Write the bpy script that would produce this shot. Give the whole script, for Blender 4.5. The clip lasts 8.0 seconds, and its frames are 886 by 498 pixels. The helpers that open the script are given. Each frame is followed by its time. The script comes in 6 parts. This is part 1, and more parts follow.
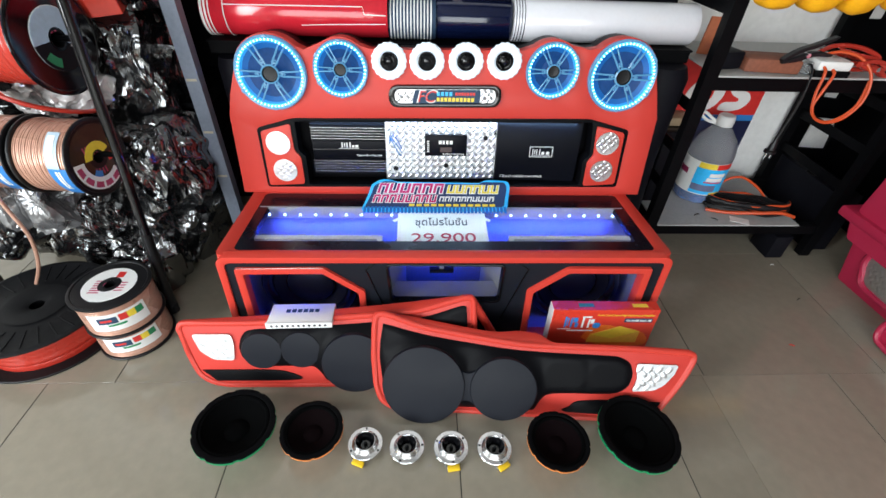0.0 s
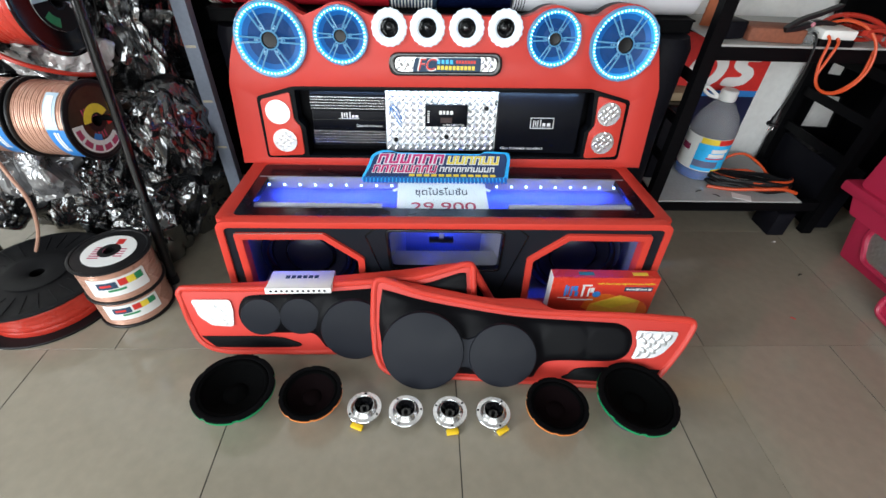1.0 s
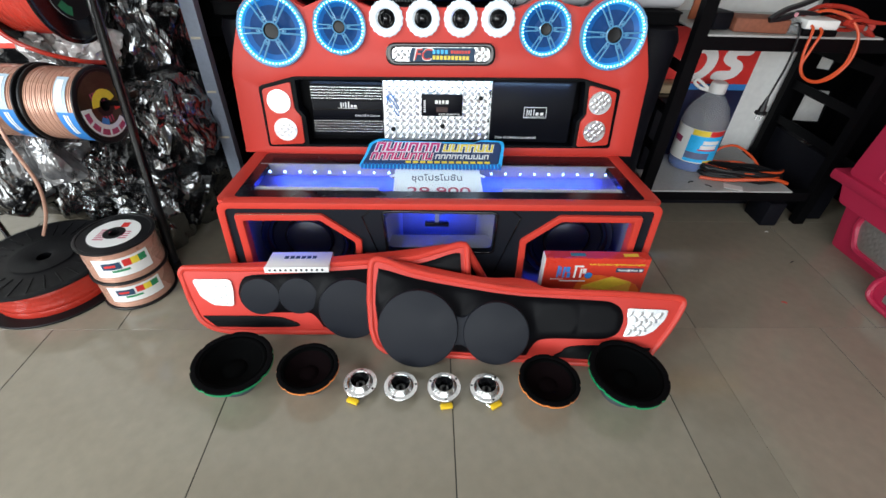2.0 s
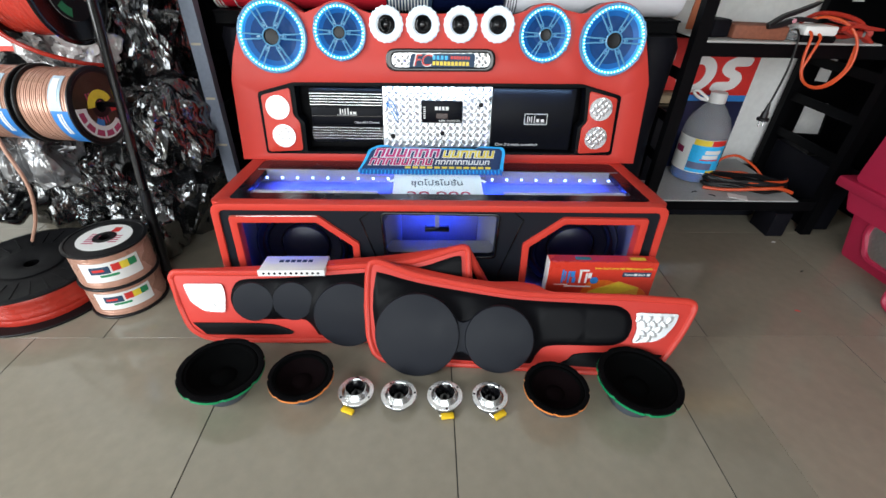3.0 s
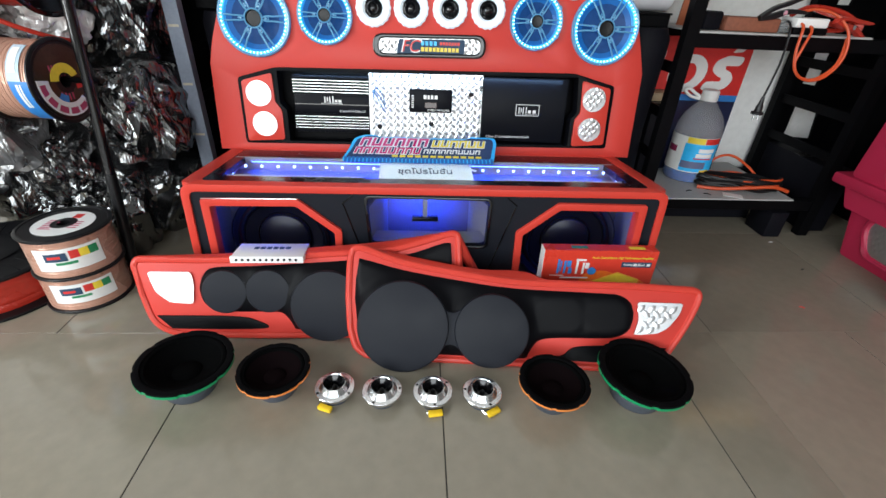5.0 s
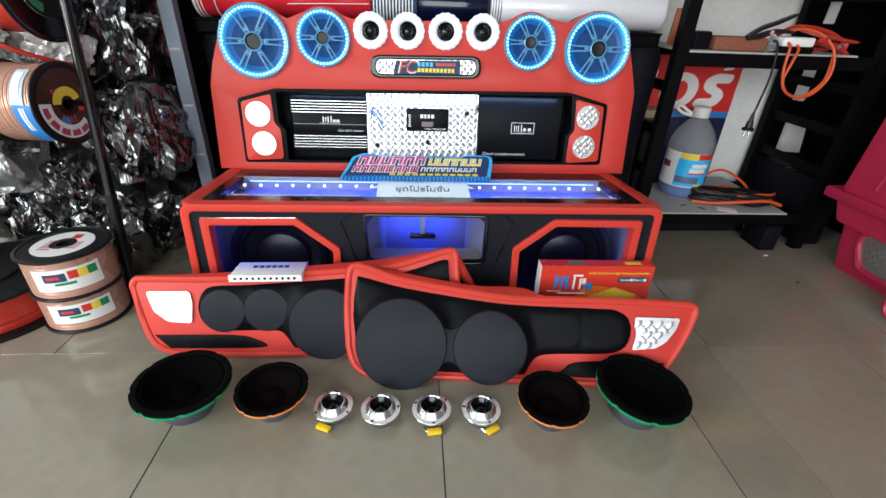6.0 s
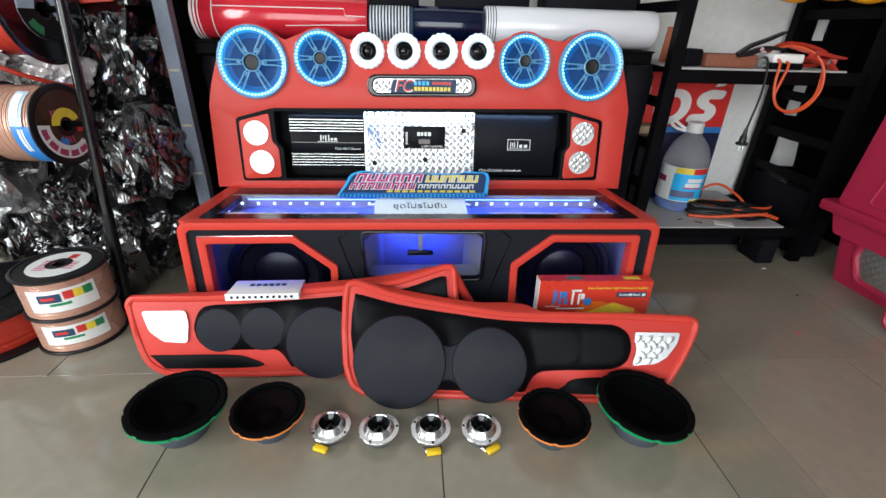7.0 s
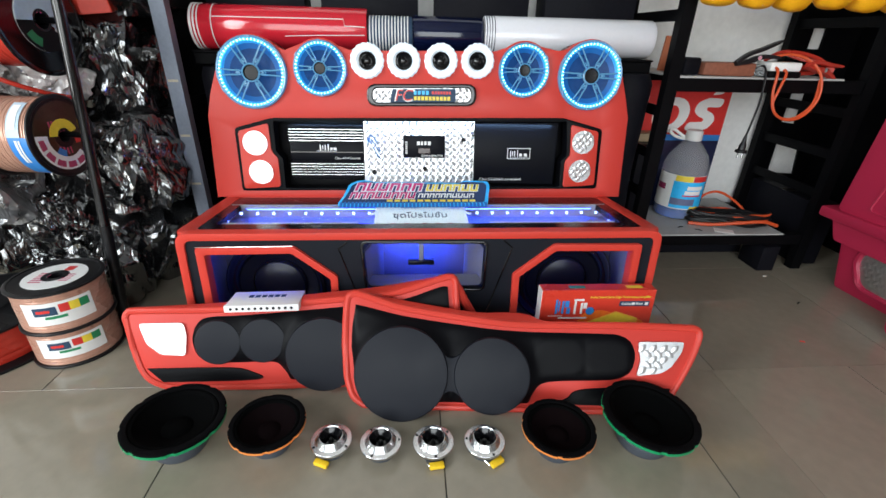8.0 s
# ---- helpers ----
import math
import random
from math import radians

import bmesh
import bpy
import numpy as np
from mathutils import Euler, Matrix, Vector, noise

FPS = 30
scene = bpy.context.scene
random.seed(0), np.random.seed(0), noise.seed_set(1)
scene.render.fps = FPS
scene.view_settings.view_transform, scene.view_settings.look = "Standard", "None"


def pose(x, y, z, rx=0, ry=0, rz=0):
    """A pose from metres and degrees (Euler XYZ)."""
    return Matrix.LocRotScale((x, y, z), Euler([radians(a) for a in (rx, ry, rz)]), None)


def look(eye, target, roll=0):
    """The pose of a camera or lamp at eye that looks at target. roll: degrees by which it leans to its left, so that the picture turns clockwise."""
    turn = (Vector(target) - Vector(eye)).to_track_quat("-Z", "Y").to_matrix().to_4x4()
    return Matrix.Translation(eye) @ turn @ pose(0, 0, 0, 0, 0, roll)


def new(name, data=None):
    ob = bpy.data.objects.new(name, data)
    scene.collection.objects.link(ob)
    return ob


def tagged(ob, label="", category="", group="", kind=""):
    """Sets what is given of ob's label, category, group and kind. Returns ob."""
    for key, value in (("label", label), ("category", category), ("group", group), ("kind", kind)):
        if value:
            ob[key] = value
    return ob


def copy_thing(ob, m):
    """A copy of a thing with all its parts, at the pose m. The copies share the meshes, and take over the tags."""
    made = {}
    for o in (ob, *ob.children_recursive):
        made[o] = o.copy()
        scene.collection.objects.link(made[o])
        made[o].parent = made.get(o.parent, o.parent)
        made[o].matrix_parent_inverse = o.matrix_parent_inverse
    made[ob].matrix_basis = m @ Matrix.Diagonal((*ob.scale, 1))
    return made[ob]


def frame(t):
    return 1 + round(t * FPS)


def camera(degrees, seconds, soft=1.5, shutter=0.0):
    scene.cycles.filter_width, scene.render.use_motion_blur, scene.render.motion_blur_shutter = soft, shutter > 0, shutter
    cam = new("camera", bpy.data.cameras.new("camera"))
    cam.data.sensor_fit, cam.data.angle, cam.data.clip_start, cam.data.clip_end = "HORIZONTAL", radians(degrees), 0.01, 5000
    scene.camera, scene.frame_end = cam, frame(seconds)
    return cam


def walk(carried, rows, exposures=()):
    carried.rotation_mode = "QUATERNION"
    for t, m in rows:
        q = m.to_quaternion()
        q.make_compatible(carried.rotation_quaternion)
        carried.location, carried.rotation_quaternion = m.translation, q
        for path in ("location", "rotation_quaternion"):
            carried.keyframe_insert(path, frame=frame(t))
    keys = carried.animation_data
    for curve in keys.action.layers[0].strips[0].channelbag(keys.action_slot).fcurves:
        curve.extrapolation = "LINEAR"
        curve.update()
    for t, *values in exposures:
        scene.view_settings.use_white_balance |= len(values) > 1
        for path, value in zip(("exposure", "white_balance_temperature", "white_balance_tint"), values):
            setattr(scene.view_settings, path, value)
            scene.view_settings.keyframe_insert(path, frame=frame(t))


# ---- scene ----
cam = camera(90.4, 8.0)
PATH = [
    (0, (-0.093, 0.176, 1.16), (-0.001, 1.726, -0.101), 2.2),
    (0.5, (-0.094, 0.164, 1.135), (-0.003, 1.707, -0.134), 2.3),
    (1, (-0.088, 0.126, 1.093), (-0.002, 1.665, -0.182), 2.3),
    (1.5, (-0.068, 0.07, 1.065), (0.007, 1.616, -0.202), 2.0),
    (3, (-0.065, 0.033, 0.96), (0.008, 1.684, -0.167), 1.7),
    (3.5, (-0.067, 0.04, 0.876), (0.019, 1.722, -0.203), 2.0),
    (4, (-0.062, 0.046, 0.828), (0.041, 1.742, -0.227), 2.4),
    (5.5, (-0.059, 0.04, 0.829), (0.067, 1.765, -0.175), 2.5),
    (6, (-0.058, 0.038, 0.838), (0.071, 1.783, -0.13), 2.2),
    (6.5, (-0.055, 0.038, 0.839), (0.079, 1.805, -0.089), 1.9),
    (7, (-0.056, 0.04, 0.837), (0.08, 1.819, -0.065), 1.7),
    (7.5, (-0.062, 0.045, 0.837), (0.08, 1.833, -0.048), 1.6),
    (8, (-0.064, 0.051, 0.837), (0.082, 1.846, -0.033), 1.5),
]
walk(cam, [(t, look(eye, target, roll)) for t, eye, target, roll in PATH],
     [(0, -0.04), (1.5, -0.15), (4, -0.22), (8, -0.24)])

# ---- world and light ----
world = bpy.data.worlds.new("world")
scene.world = world
world.use_nodes = True
sky = world.node_tree.nodes.new("ShaderNodeTexSky")
sky.sky_type, sky.sun_disc = "NISHITA", False
sky.sun_elevation, sky.sun_rotation = radians(50), radians(200)
world.node_tree.links.new(sky.outputs[0], world.node_tree.nodes["Background"].inputs[0])
world.node_tree.nodes["Background"].inputs[1].default_value = 0.1


def lamp(name, m, sx, sy, power, color, spread=180):
    data = bpy.data.lights.new(name, "AREA")
    data.shape, data.size, data.size_y = "RECTANGLE", sx, sy
    data.energy, data.color, data.spread = power, color, radians(spread)
    ob = new(name, data)
    ob.matrix_world = m
    return tagged(ob, "light", "light", kind="structure")


# daylight of the open shop front, behind the camera, and of its side door
lamp("daylight_front", look((-0.35, -2.55, 1.35), (0.05, 1.2, 0.8)), 3.5, 2.1, 134, (0.93, 0.985, 1.0))
lamp("daylight_side", look((-2.55, -0.6, 1.40), (0.0, 1.1, 0.6)), 0.9, 2.0, 90, (0.93, 0.985, 1.0))

# ---- materials ----


def mat(name, color, rough=0.5, metal=0.0, var=0.12, scale=6.0, fine=90.0, bump=0.15, dist=0.001, coat=0.0,
        emit=None, strength=0.0, spec=0.5):
    """A surface with colour and gloss that vary at two scales, and fine relief."""
    m = bpy.data.materials.new(name)
    m.use_nodes = True
    nt = m.node_tree
    b = nt.nodes["Principled BSDF"]
    tc = nt.nodes.new("ShaderNodeTexCoord")
    n1 = nt.nodes.new("ShaderNodeTexNoise")
    n1.inputs["Scale"].default_value, n1.inputs["Detail"].default_value = scale, 4
    n2 = nt.nodes.new("ShaderNodeTexNoise")
    n2.inputs["Scale"].default_value, n2.inputs["Detail"].default_value = fine, 3
    for n in (n1, n2):
        nt.links.new(tc.outputs["Object"], n.inputs["Vector"])
    add = nt.nodes.new("ShaderNodeMath")
    add.operation = "ADD"
    nt.links.new(n1.outputs[0], add.inputs[0])
    nt.links.new(n2.outputs[0], add.inputs[1])
    rng = nt.nodes.new("ShaderNodeMapRange")
    rng.inputs["From Min"].default_value, rng.inputs["From Max"].default_value = 0.6, 1.4
    rng.inputs["To Min"].default_value, rng.inputs["To Max"].default_value = 1 - var, 1 + var
    nt.links.new(add.outputs[0], rng.inputs["Value"])
    mul = nt.nodes.new("ShaderNodeVectorMath")
    mul.operation = "SCALE"
    mul.inputs[0].default_value = color[:3]
    nt.links.new(rng.outputs[0], mul.inputs["Scale"])
    nt.links.new(mul.outputs[0], b.inputs["Base Color"])
    rr = nt.nodes.new("ShaderNodeMapRange")
    rr.inputs["From Min"].default_value, rr.inputs["From Max"].default_value = 0.3, 0.7
    rr.inputs["To Min"].default_value, rr.inputs["To Max"].default_value = max(0.02, rough * 0.8), min(1, rough * 1.2)
    nt.links.new(n1.outputs[0], rr.inputs["Value"])
    nt.links.new(rr.outputs[0], b.inputs["Roughness"])
    b.inputs["Metallic"].default_value = metal
    b.inputs["Specular IOR Level"].default_value = spec
    b.inputs["Coat Weight"].default_value = coat
    b.inputs["Coat Roughness"].default_value = 0.08
    if bump:
        bp = nt.nodes.new("ShaderNodeBump")
        bp.inputs["Strength"].default_value, bp.inputs["Distance"].default_value = bump, dist
        nt.links.new(n2.outputs[0], bp.inputs["Height"])
        nt.links.new(bp.outputs[0], b.inputs["Normal"])
    if emit:
        b.inputs["Emission Color"].default_value = (*emit, 1)
        b.inputs["Emission Strength"].default_value = strength
    return m


def glass_mat(name, color, rough=0.02, ior=1.45):
    m = bpy.data.materials.new(name)
    m.use_nodes = True
    b = m.node_tree.nodes["Principled BSDF"]
    b.inputs["Base Color"].default_value = (*color, 1)
    b.inputs["Transmission Weight"].default_value = 1
    b.inputs["Roughness"].default_value = rough
    b.inputs["IOR"].default_value = ior
    return m


RED = mat("red_leatherette", (0.56, 0.046, 0.034), 0.42, fine=420, bump=0.25, dist=0.0006, var=0.06, spec=0.28)
RED_EDGE = mat("red_rolled_edge", (0.58, 0.048, 0.032), 0.36, fine=420, bump=0.2, dist=0.0006, var=0.06, spec=0.30)
BLACK = mat("black_leatherette", (0.003, 0.003, 0.004), 0.42, fine=420, bump=0.3, dist=0.0006, var=0.2, spec=0.08)
PAD = mat("charcoal_vinyl_pad", (0.0095, 0.011, 0.016), 0.5, fine=420, bump=0.3, dist=0.0005, var=0.15, spec=0.17)
GLOSS = mat("gloss_black", (0.004, 0.004, 0.005), 0.12, coat=0.3, bump=0.0)
PLASTIC = mat("black_plastic", (0.006, 0.006, 0.007), 0.38, bump=0.1, spec=0.35)
RUBBER = mat("black_rubber", (0.004, 0.004, 0.005), 0.5, bump=0.2, spec=0.22)
CONE = mat("paper_cone", (0.0016, 0.0017, 0.0018), 0.85, fine=300, bump=0.2, spec=0.02)
CONE_BROWN = mat("brown_paper_cone", (0.0042, 0.0022, 0.0026), 0.85, fine=300, bump=0.2, spec=0.02)
FOAM = mat("foam_gasket", (0.0022, 0.0022, 0.0026), 0.9, bump=0.4, fine=500, spec=0.06)
GREEN_MET = mat("green_basket_paint", (0.01, 0.32, 0.12), 0.3, metal=0.3, bump=0.0)
ORANGE_MET = mat("orange_basket_paint", (0.85, 0.27, 0.06), 0.35, metal=0.2, bump=0.0)
MAGNET = mat("grey_ferrite", (0.055, 0.063, 0.078), 0.45, bump=0.2)
ALU = mat("turned_aluminium", (0.74, 0.74, 0.75), 0.24, metal=1.0, fine=60, bump=0.03, var=0.04)
TREAD = mat("aluminium_tread_plate", (0.76, 0.77, 0.78), 0.38, metal=1.0, fine=200, bump=0.1, var=0.06)
CHROME = mat("chrome", (0.85, 0.86, 0.88), 0.08, metal=1.0, bump=0.0, var=0.02)
STEEL = mat("grey_blue_steel", (0.13, 0.15, 0.19), 0.5, metal=0.2, bump=0.15, var=0.15)
BLACK_STEEL = mat("black_painted_steel", (0.002, 0.002, 0.0026), 0.5, bump=0.15, var=0.25, spec=0.08)
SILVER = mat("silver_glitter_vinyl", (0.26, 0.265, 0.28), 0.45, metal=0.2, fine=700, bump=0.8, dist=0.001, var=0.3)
# the silver glitter again, darkened so daylight doesn't pale the blue glow
SILVER_DIMMED = mat("dimmed_silver_glitter", (0.11, 0.11, 0.12), 0.35, metal=0.2, fine=700, bump=0.8, dist=0.001, var=0.4)
AMP_BLACK = mat("anodised_black", (0.003, 0.0034, 0.006), 0.4, fine=300, bump=0.1, spec=0.10)
WHITE_P = mat("white_painted", (0.80, 0.80, 0.79), 0.6, bump=0.1, var=0.05)
PAPER = mat("white_paper", (0.78, 0.86, 0.9), 0.7, bump=0.1, var=0.03)
INK = mat("dark_ink", (0.02, 0.05, 0.10), 0.7, bump=0)
INK_RED = mat("purple_red_ink", (0.42, 0.05, 0.12), 0.6, bump=0)
CARD_RED = mat("red_printed_card", (0.62, 0.045, 0.025), 0.3, coat=0.3, bump=0.05, var=0.08)
YELLOW = mat("yellow_plastic", (0.85, 0.55, 0.02), 0.4, bump=0.05)
YELLOW_CLOTH = mat("yellow_vinyl", (0.88, 0.42, 0.01), 0.35, bump=0.2, fine=200)
ORANGE = mat("orange_cable", (0.60, 0.075, 0.018), 0.4, bump=0.05)
RED_CABLE = mat("red_cable", (0.42, 0.03, 0.018), 0.25, bump=0.05)
COPPER = mat("clear_copper_cable", (0.52, 0.29, 0.21), 0.28, metal=0.25, bump=0.05, coat=0.25)
LABEL = mat("white_label", (0.78, 0.78, 0.76), 0.4, bump=0.03, var=0.04)
LABEL_GREEN = mat("green_print", (0.02, 0.22, 0.09), 0.4, bump=0)
LABEL_RED = mat("red_print", (0.62, 0.03, 0.025), 0.4, bump=0)
LABEL_YEL = mat("yellow_print", (0.80, 0.60, 0.05), 0.4, bump=0)
LABEL_BLUE = mat("blue_print", (0.03, 0.20, 0.55), 0.4, bump=0)
LABEL_CYAN = mat("cyan_print", (0.03, 0.46, 0.88), 0.35, bump=0)
NAVY = mat("navy_vinyl_roll", (0.003, 0.006, 0.028), 0.12, coat=0.3, bump=0.02)
VINYL_RED = mat("red_vinyl_roll", (0.60, 0.02, 0.035), 0.16, coat=0.5, bump=0.03, scale=2, var=0.08)
VINYL_WHITE = mat("white_vinyl_roll", (0.74, 0.74, 0.78), 0.22, coat=0.3, bump=0.03, var=0.03)
PINK = mat("crimson_leatherette", (0.40, 0.016, 0.055), 0.42, fine=420, bump=0.25, dist=0.0006, var=0.08)
WOOD = mat("red_brown_brick", (0.20, 0.065, 0.035), 0.8, bump=0.4, fine=80, var=0.3)
SHELF_TOP = mat("grey_shelf_board", (0.42, 0.42, 0.41), 0.6, bump=0.1, var=0.12)
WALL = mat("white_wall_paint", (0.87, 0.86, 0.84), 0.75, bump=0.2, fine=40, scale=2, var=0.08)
# unseen right wall and ceiling: darkened so that less fill light bounces back
WALL_DARKENED = mat("darkened_wall_paint", (0.22, 0.21, 0.20), 0.75, bump=0.2, fine=40, scale=2, var=0.1)
CEIL = mat("darkened_ceiling_paint", (0.30, 0.30, 0.30), 0.8, bump=0.1)
DARK_CARD = mat("dark_carton", (0.006, 0.006, 0.009), 0.6, bump=0.2, var=0.3, spec=0.1)
GROUT = mat("dark_tile_joint", (0.03, 0.028, 0.025), 0.8, bump=0.2)
FLUID = glass_mat("blue_washer_fluid", (0.03, 0.25, 0.88), 0.02, 1.33)
FLUID.node_tree.nodes["Principled BSDF"].inputs["Transmission Weight"].default_value = 0.6
CLEAR = glass_mat("clear_plastic_bottle", (0.94, 0.96, 0.97), 0.08, 1.04)
CLEAR.node_tree.nodes["Principled BSDF"].inputs["Transmission Weight"].default_value = 0.85
PANE = glass_mat("clear_pane", (0.97, 0.98, 0.98), 0.01, 1.02)
RING_GLOW = mat("blue_white_led_ring", (0.10, 0.35, 0.6), 0.3, bump=0, emit=(0.05, 0.50, 1.0), strength=1.3)
LED_DOT = mat("cold_white_led", (0.8, 0.95, 1.0), 0.3, bump=0, emit=(0.30, 0.82, 1.0), strength=3.2)
# the LED ring's light on cone and spokes, put into their emission
RING_BLUE = mat("ring_glow_far", (0.006, 0.026, 0.075), 0.65, bump=0.0, emit=(0.0, 0.10, 0.45), strength=0.32, var=0.5, scale=14)
RING_BAND = mat("blue_glow_acrylic", (0.008, 0.055, 0.17), 0.5, bump=0.0, emit=(0.0, 0.22, 0.80), strength=0.36)
RING_HOT = mat("ring_glow_near", (0.02, 0.16, 0.36), 0.5, bump=0.0, emit=(0.03, 0.42, 1.0), strength=0.60)
SPOKE = mat("clear_spoke_with_glow", (0.10, 0.22, 0.33), 0.2, bump=0.0, emit=(0.03, 0.28, 0.60), strength=0.36, coat=0.4)
TW_GLOW = mat("lit_white_acrylic", (0.75, 0.80, 0.86), 0.3, bump=0, emit=(0.72, 0.90, 1.0), strength=0.36)
BLUE_LED = mat("blue_led", (0.3, 0.4, 1.0), 0.3, bump=0, emit=(0.25, 0.38, 1.0), strength=9.0)


def tile_mat():
    """Polished porcelain tile: soft marbling, a slight tone of its own for each piece, and dust in the gloss."""
    m = mat("polished_porcelain_tile", (0.250, 0.222, 0.170), 0.11, fine=30, scale=3.5, bump=0.02, var=0.09)
    nt = m.node_tree
    b = nt.nodes["Principled BSDF"]
    info = nt.nodes.new("ShaderNodeObjectInfo")
    rng = nt.nodes.new("ShaderNodeMapRange")
    rng.inputs["To Min"].default_value, rng.inputs["To Max"].default_value = 0.95, 1.05
    nt.links.new(info.outputs["Random"], rng.inputs["Value"])
    old = b.inputs["Base Color"].links[0].from_socket
    mul = nt.nodes.new("ShaderNodeVectorMath")
    mul.operation = "SCALE"
    nt.links.new(old, mul.inputs[0])
    nt.links.new(rng.outputs[0], mul.inputs["Scale"])
    nt.links.new(mul.outputs[0], b.inputs["Base Color"])
    return m


TILE = tile_mat()


def bag_mat(name, color, rough):
    """Crumpled plastic film: glossy, with sharp ridges over the folds of the mesh."""
    m = mat(name, color, rough, fine=26, scale=7, bump=0.0, var=0.5, spec=1.0)
    m.node_tree.nodes["Principled BSDF"].inputs["IOR"].default_value = 2.0
    nt = m.node_tree
    tc = nt.nodes.new("ShaderNodeTexCoord")
    sc = nt.nodes.new("ShaderNodeVectorMath")
    sc.operation = "MULTIPLY"
    sc.inputs[1].default_value = (2.2, 2.2, 0.55)
    no = nt.nodes.new("ShaderNodeTexNoise")
    no.inputs["Scale"].default_value, no.inputs["Detail"].default_value, no.inputs["Distortion"].default_value = 11.0, 2.4, 0.7
    mid = nt.nodes.new("ShaderNodeMath")
    mid.operation = "SUBTRACT"
    mid.inputs[1].default_value = 0.5
    ridge = nt.nodes.new("ShaderNodeMath")
    ridge.operation = "ABSOLUTE"
    bp = nt.nodes.new("ShaderNodeBump")
    bp.inputs["Strength"].default_value, bp.inputs["Distance"].default_value = 0.95, 0.014
    nt.links.new(tc.outputs["Object"], sc.inputs[0])
    nt.links.new(sc.outputs[0], no.inputs["Vector"])
    nt.links.new(no.outputs[0], mid.inputs[0])
    nt.links.new(mid.outputs[0], ridge.inputs[0])
    fold = nt.nodes.new("ShaderNodeTexNoise")
    fold.inputs["Scale"].default_value, fold.inputs["Detail"].default_value, fold.inputs["Distortion"].default_value = 34.0, 2.0, 1.2
    nt.links.new(sc.outputs[0], fold.inputs["Vector"])
    both = nt.nodes.new("ShaderNodeMath")
    both.operation = "MULTIPLY_ADD"
    both.inputs[1].default_value = 0.07
    nt.links.new(fold.outputs[0], both.inputs[0])
    nt.links.new(ridge.outputs[0], both.inputs[2])
    nt.links.new(both.outputs[0], bp.inputs["Height"])
    nt.links.new(bp.outputs[0], nt.nodes["Principled BSDF"].inputs["Normal"])
    return m


BAG = bag_mat("black_film_bag", (0.009, 0.0094, 0.0104), 0.12)
BAG_WHITE = bag_mat("milky_film_bag", (0.42, 0.40, 0.39), 0.2)
BAG_CLEAR = bag_mat("clear_film_bag", (0.13, 0.13, 0.135), 0.13)

# ---- mesh tools ----


def face(x, y, z, lean=0.0, turn=0.0):
    """A frame on a front: x to the right, y up along it, z out of it to the viewer; lean: degrees that it tips back."""
    return pose(x, y, z) @ pose(0, 0, 0, 0, 0, turn) @ pose(0, 0, 0, 90 - lean)


def finish(bm, smooth=35):
    bmesh.ops.recalc_face_normals(bm, faces=bm.faces)
    me = bpy.data.meshes.new("mesh")
    bm.to_mesh(me)
    bm.free()
    if smooth:
        me.shade_smooth()
        me.set_sharp_from_angle(angle=radians(smooth))
    return me


def part(name, bm, material, parent, label="", m=None, smooth=35):
    """Links a bmesh as one mesh object under a thing or a part."""
    me = finish(bm, smooth) if isinstance(bm, bmesh.types.BMesh) else bm
    if not me.materials:
        me.materials.append(material)
    ob = new(name, me)
    ob.parent = parent
    if m is not None:
        ob.matrix_basis = m
    return tagged(ob, label)


def thing(name, label, category, m, group="", kind=""):
    ob = new(name)
    ob.empty_display_size = 0.05
    ob.matrix_basis = m
    return tagged(ob, label, category, group, kind)


def solid(name, bm, material, label, category, m=None, kind="", smooth=35, group=""):
    """A thing that is one mesh."""
    ob = part(name, bm, material, None, label, m, smooth)
    return tagged(ob, "", category, group, kind)


def box(x0, x1, y0, y1, z0, z1, bevel=0.0, seg=2, bm=None):
    out = bmesh.new() if bm is None else bm
    got = bmesh.ops.create_cube(out, size=1.0, matrix=pose((x0 + x1) / 2, (y0 + y1) / 2, (z0 + z1) / 2) @ Matrix.Diagonal((x1 - x0, y1 - y0, z1 - z0, 1)))
    if bevel:
        edges = {e for v in got["verts"] for e in v.link_edges}
        bmesh.ops.bevel(out, geom=list(edges), offset=bevel, segments=seg, profile=0.5, affect="EDGES")
    return out


def circle(cx, cy, r, n=40, ry=None):
    return [(cx + r * math.cos(2 * math.pi * i / n), cy + (ry or r) * math.sin(2 * math.pi * i / n)) for i in range(n)]


def rounded(pts, r, n=5):
    """The outline with its corners rounded; r: one radius, or one for each corner."""
    out, k = [], len(pts)
    for i in range(k):
        p, a, b = Vector(pts[i]), Vector(pts[i - 1]), Vector(pts[(i + 1) % k])
        rad = r[i] if isinstance(r, (list, tuple)) else r
        d = min(rad, (a - p).length * 0.48, (b - p).length * 0.48)
        s, e = p + (a - p).normalized() * d, p + (b - p).normalized() * d
        if d < 1e-5:
            out.append(tuple(p))
            continue
        for j in range(n + 1):
            t = j / n
            out.append(tuple((1 - t) ** 2 * s + 2 * t * (1 - t) * p + t * t * e))
    return out


def spline(pts, n=6):
    """A smooth open line through the points."""
    out, k = [], len(pts)
    P = [Vector(p) for p in pts]
    for i in range(k - 1):
        a, b, c, d = P[max(i - 1, 0)], P[i], P[i + 1], P[min(i + 2, k - 1)]
        for j in range(n):
            t = j / n
            out.append(tuple(0.5 * (2 * b + (c - a) * t + (2 * a - 5 * b + 4 * c - d) * t * t + (3 * b - a - 3 * c + d) * t ** 3)))
    out.append(tuple(P[-1]))
    return out


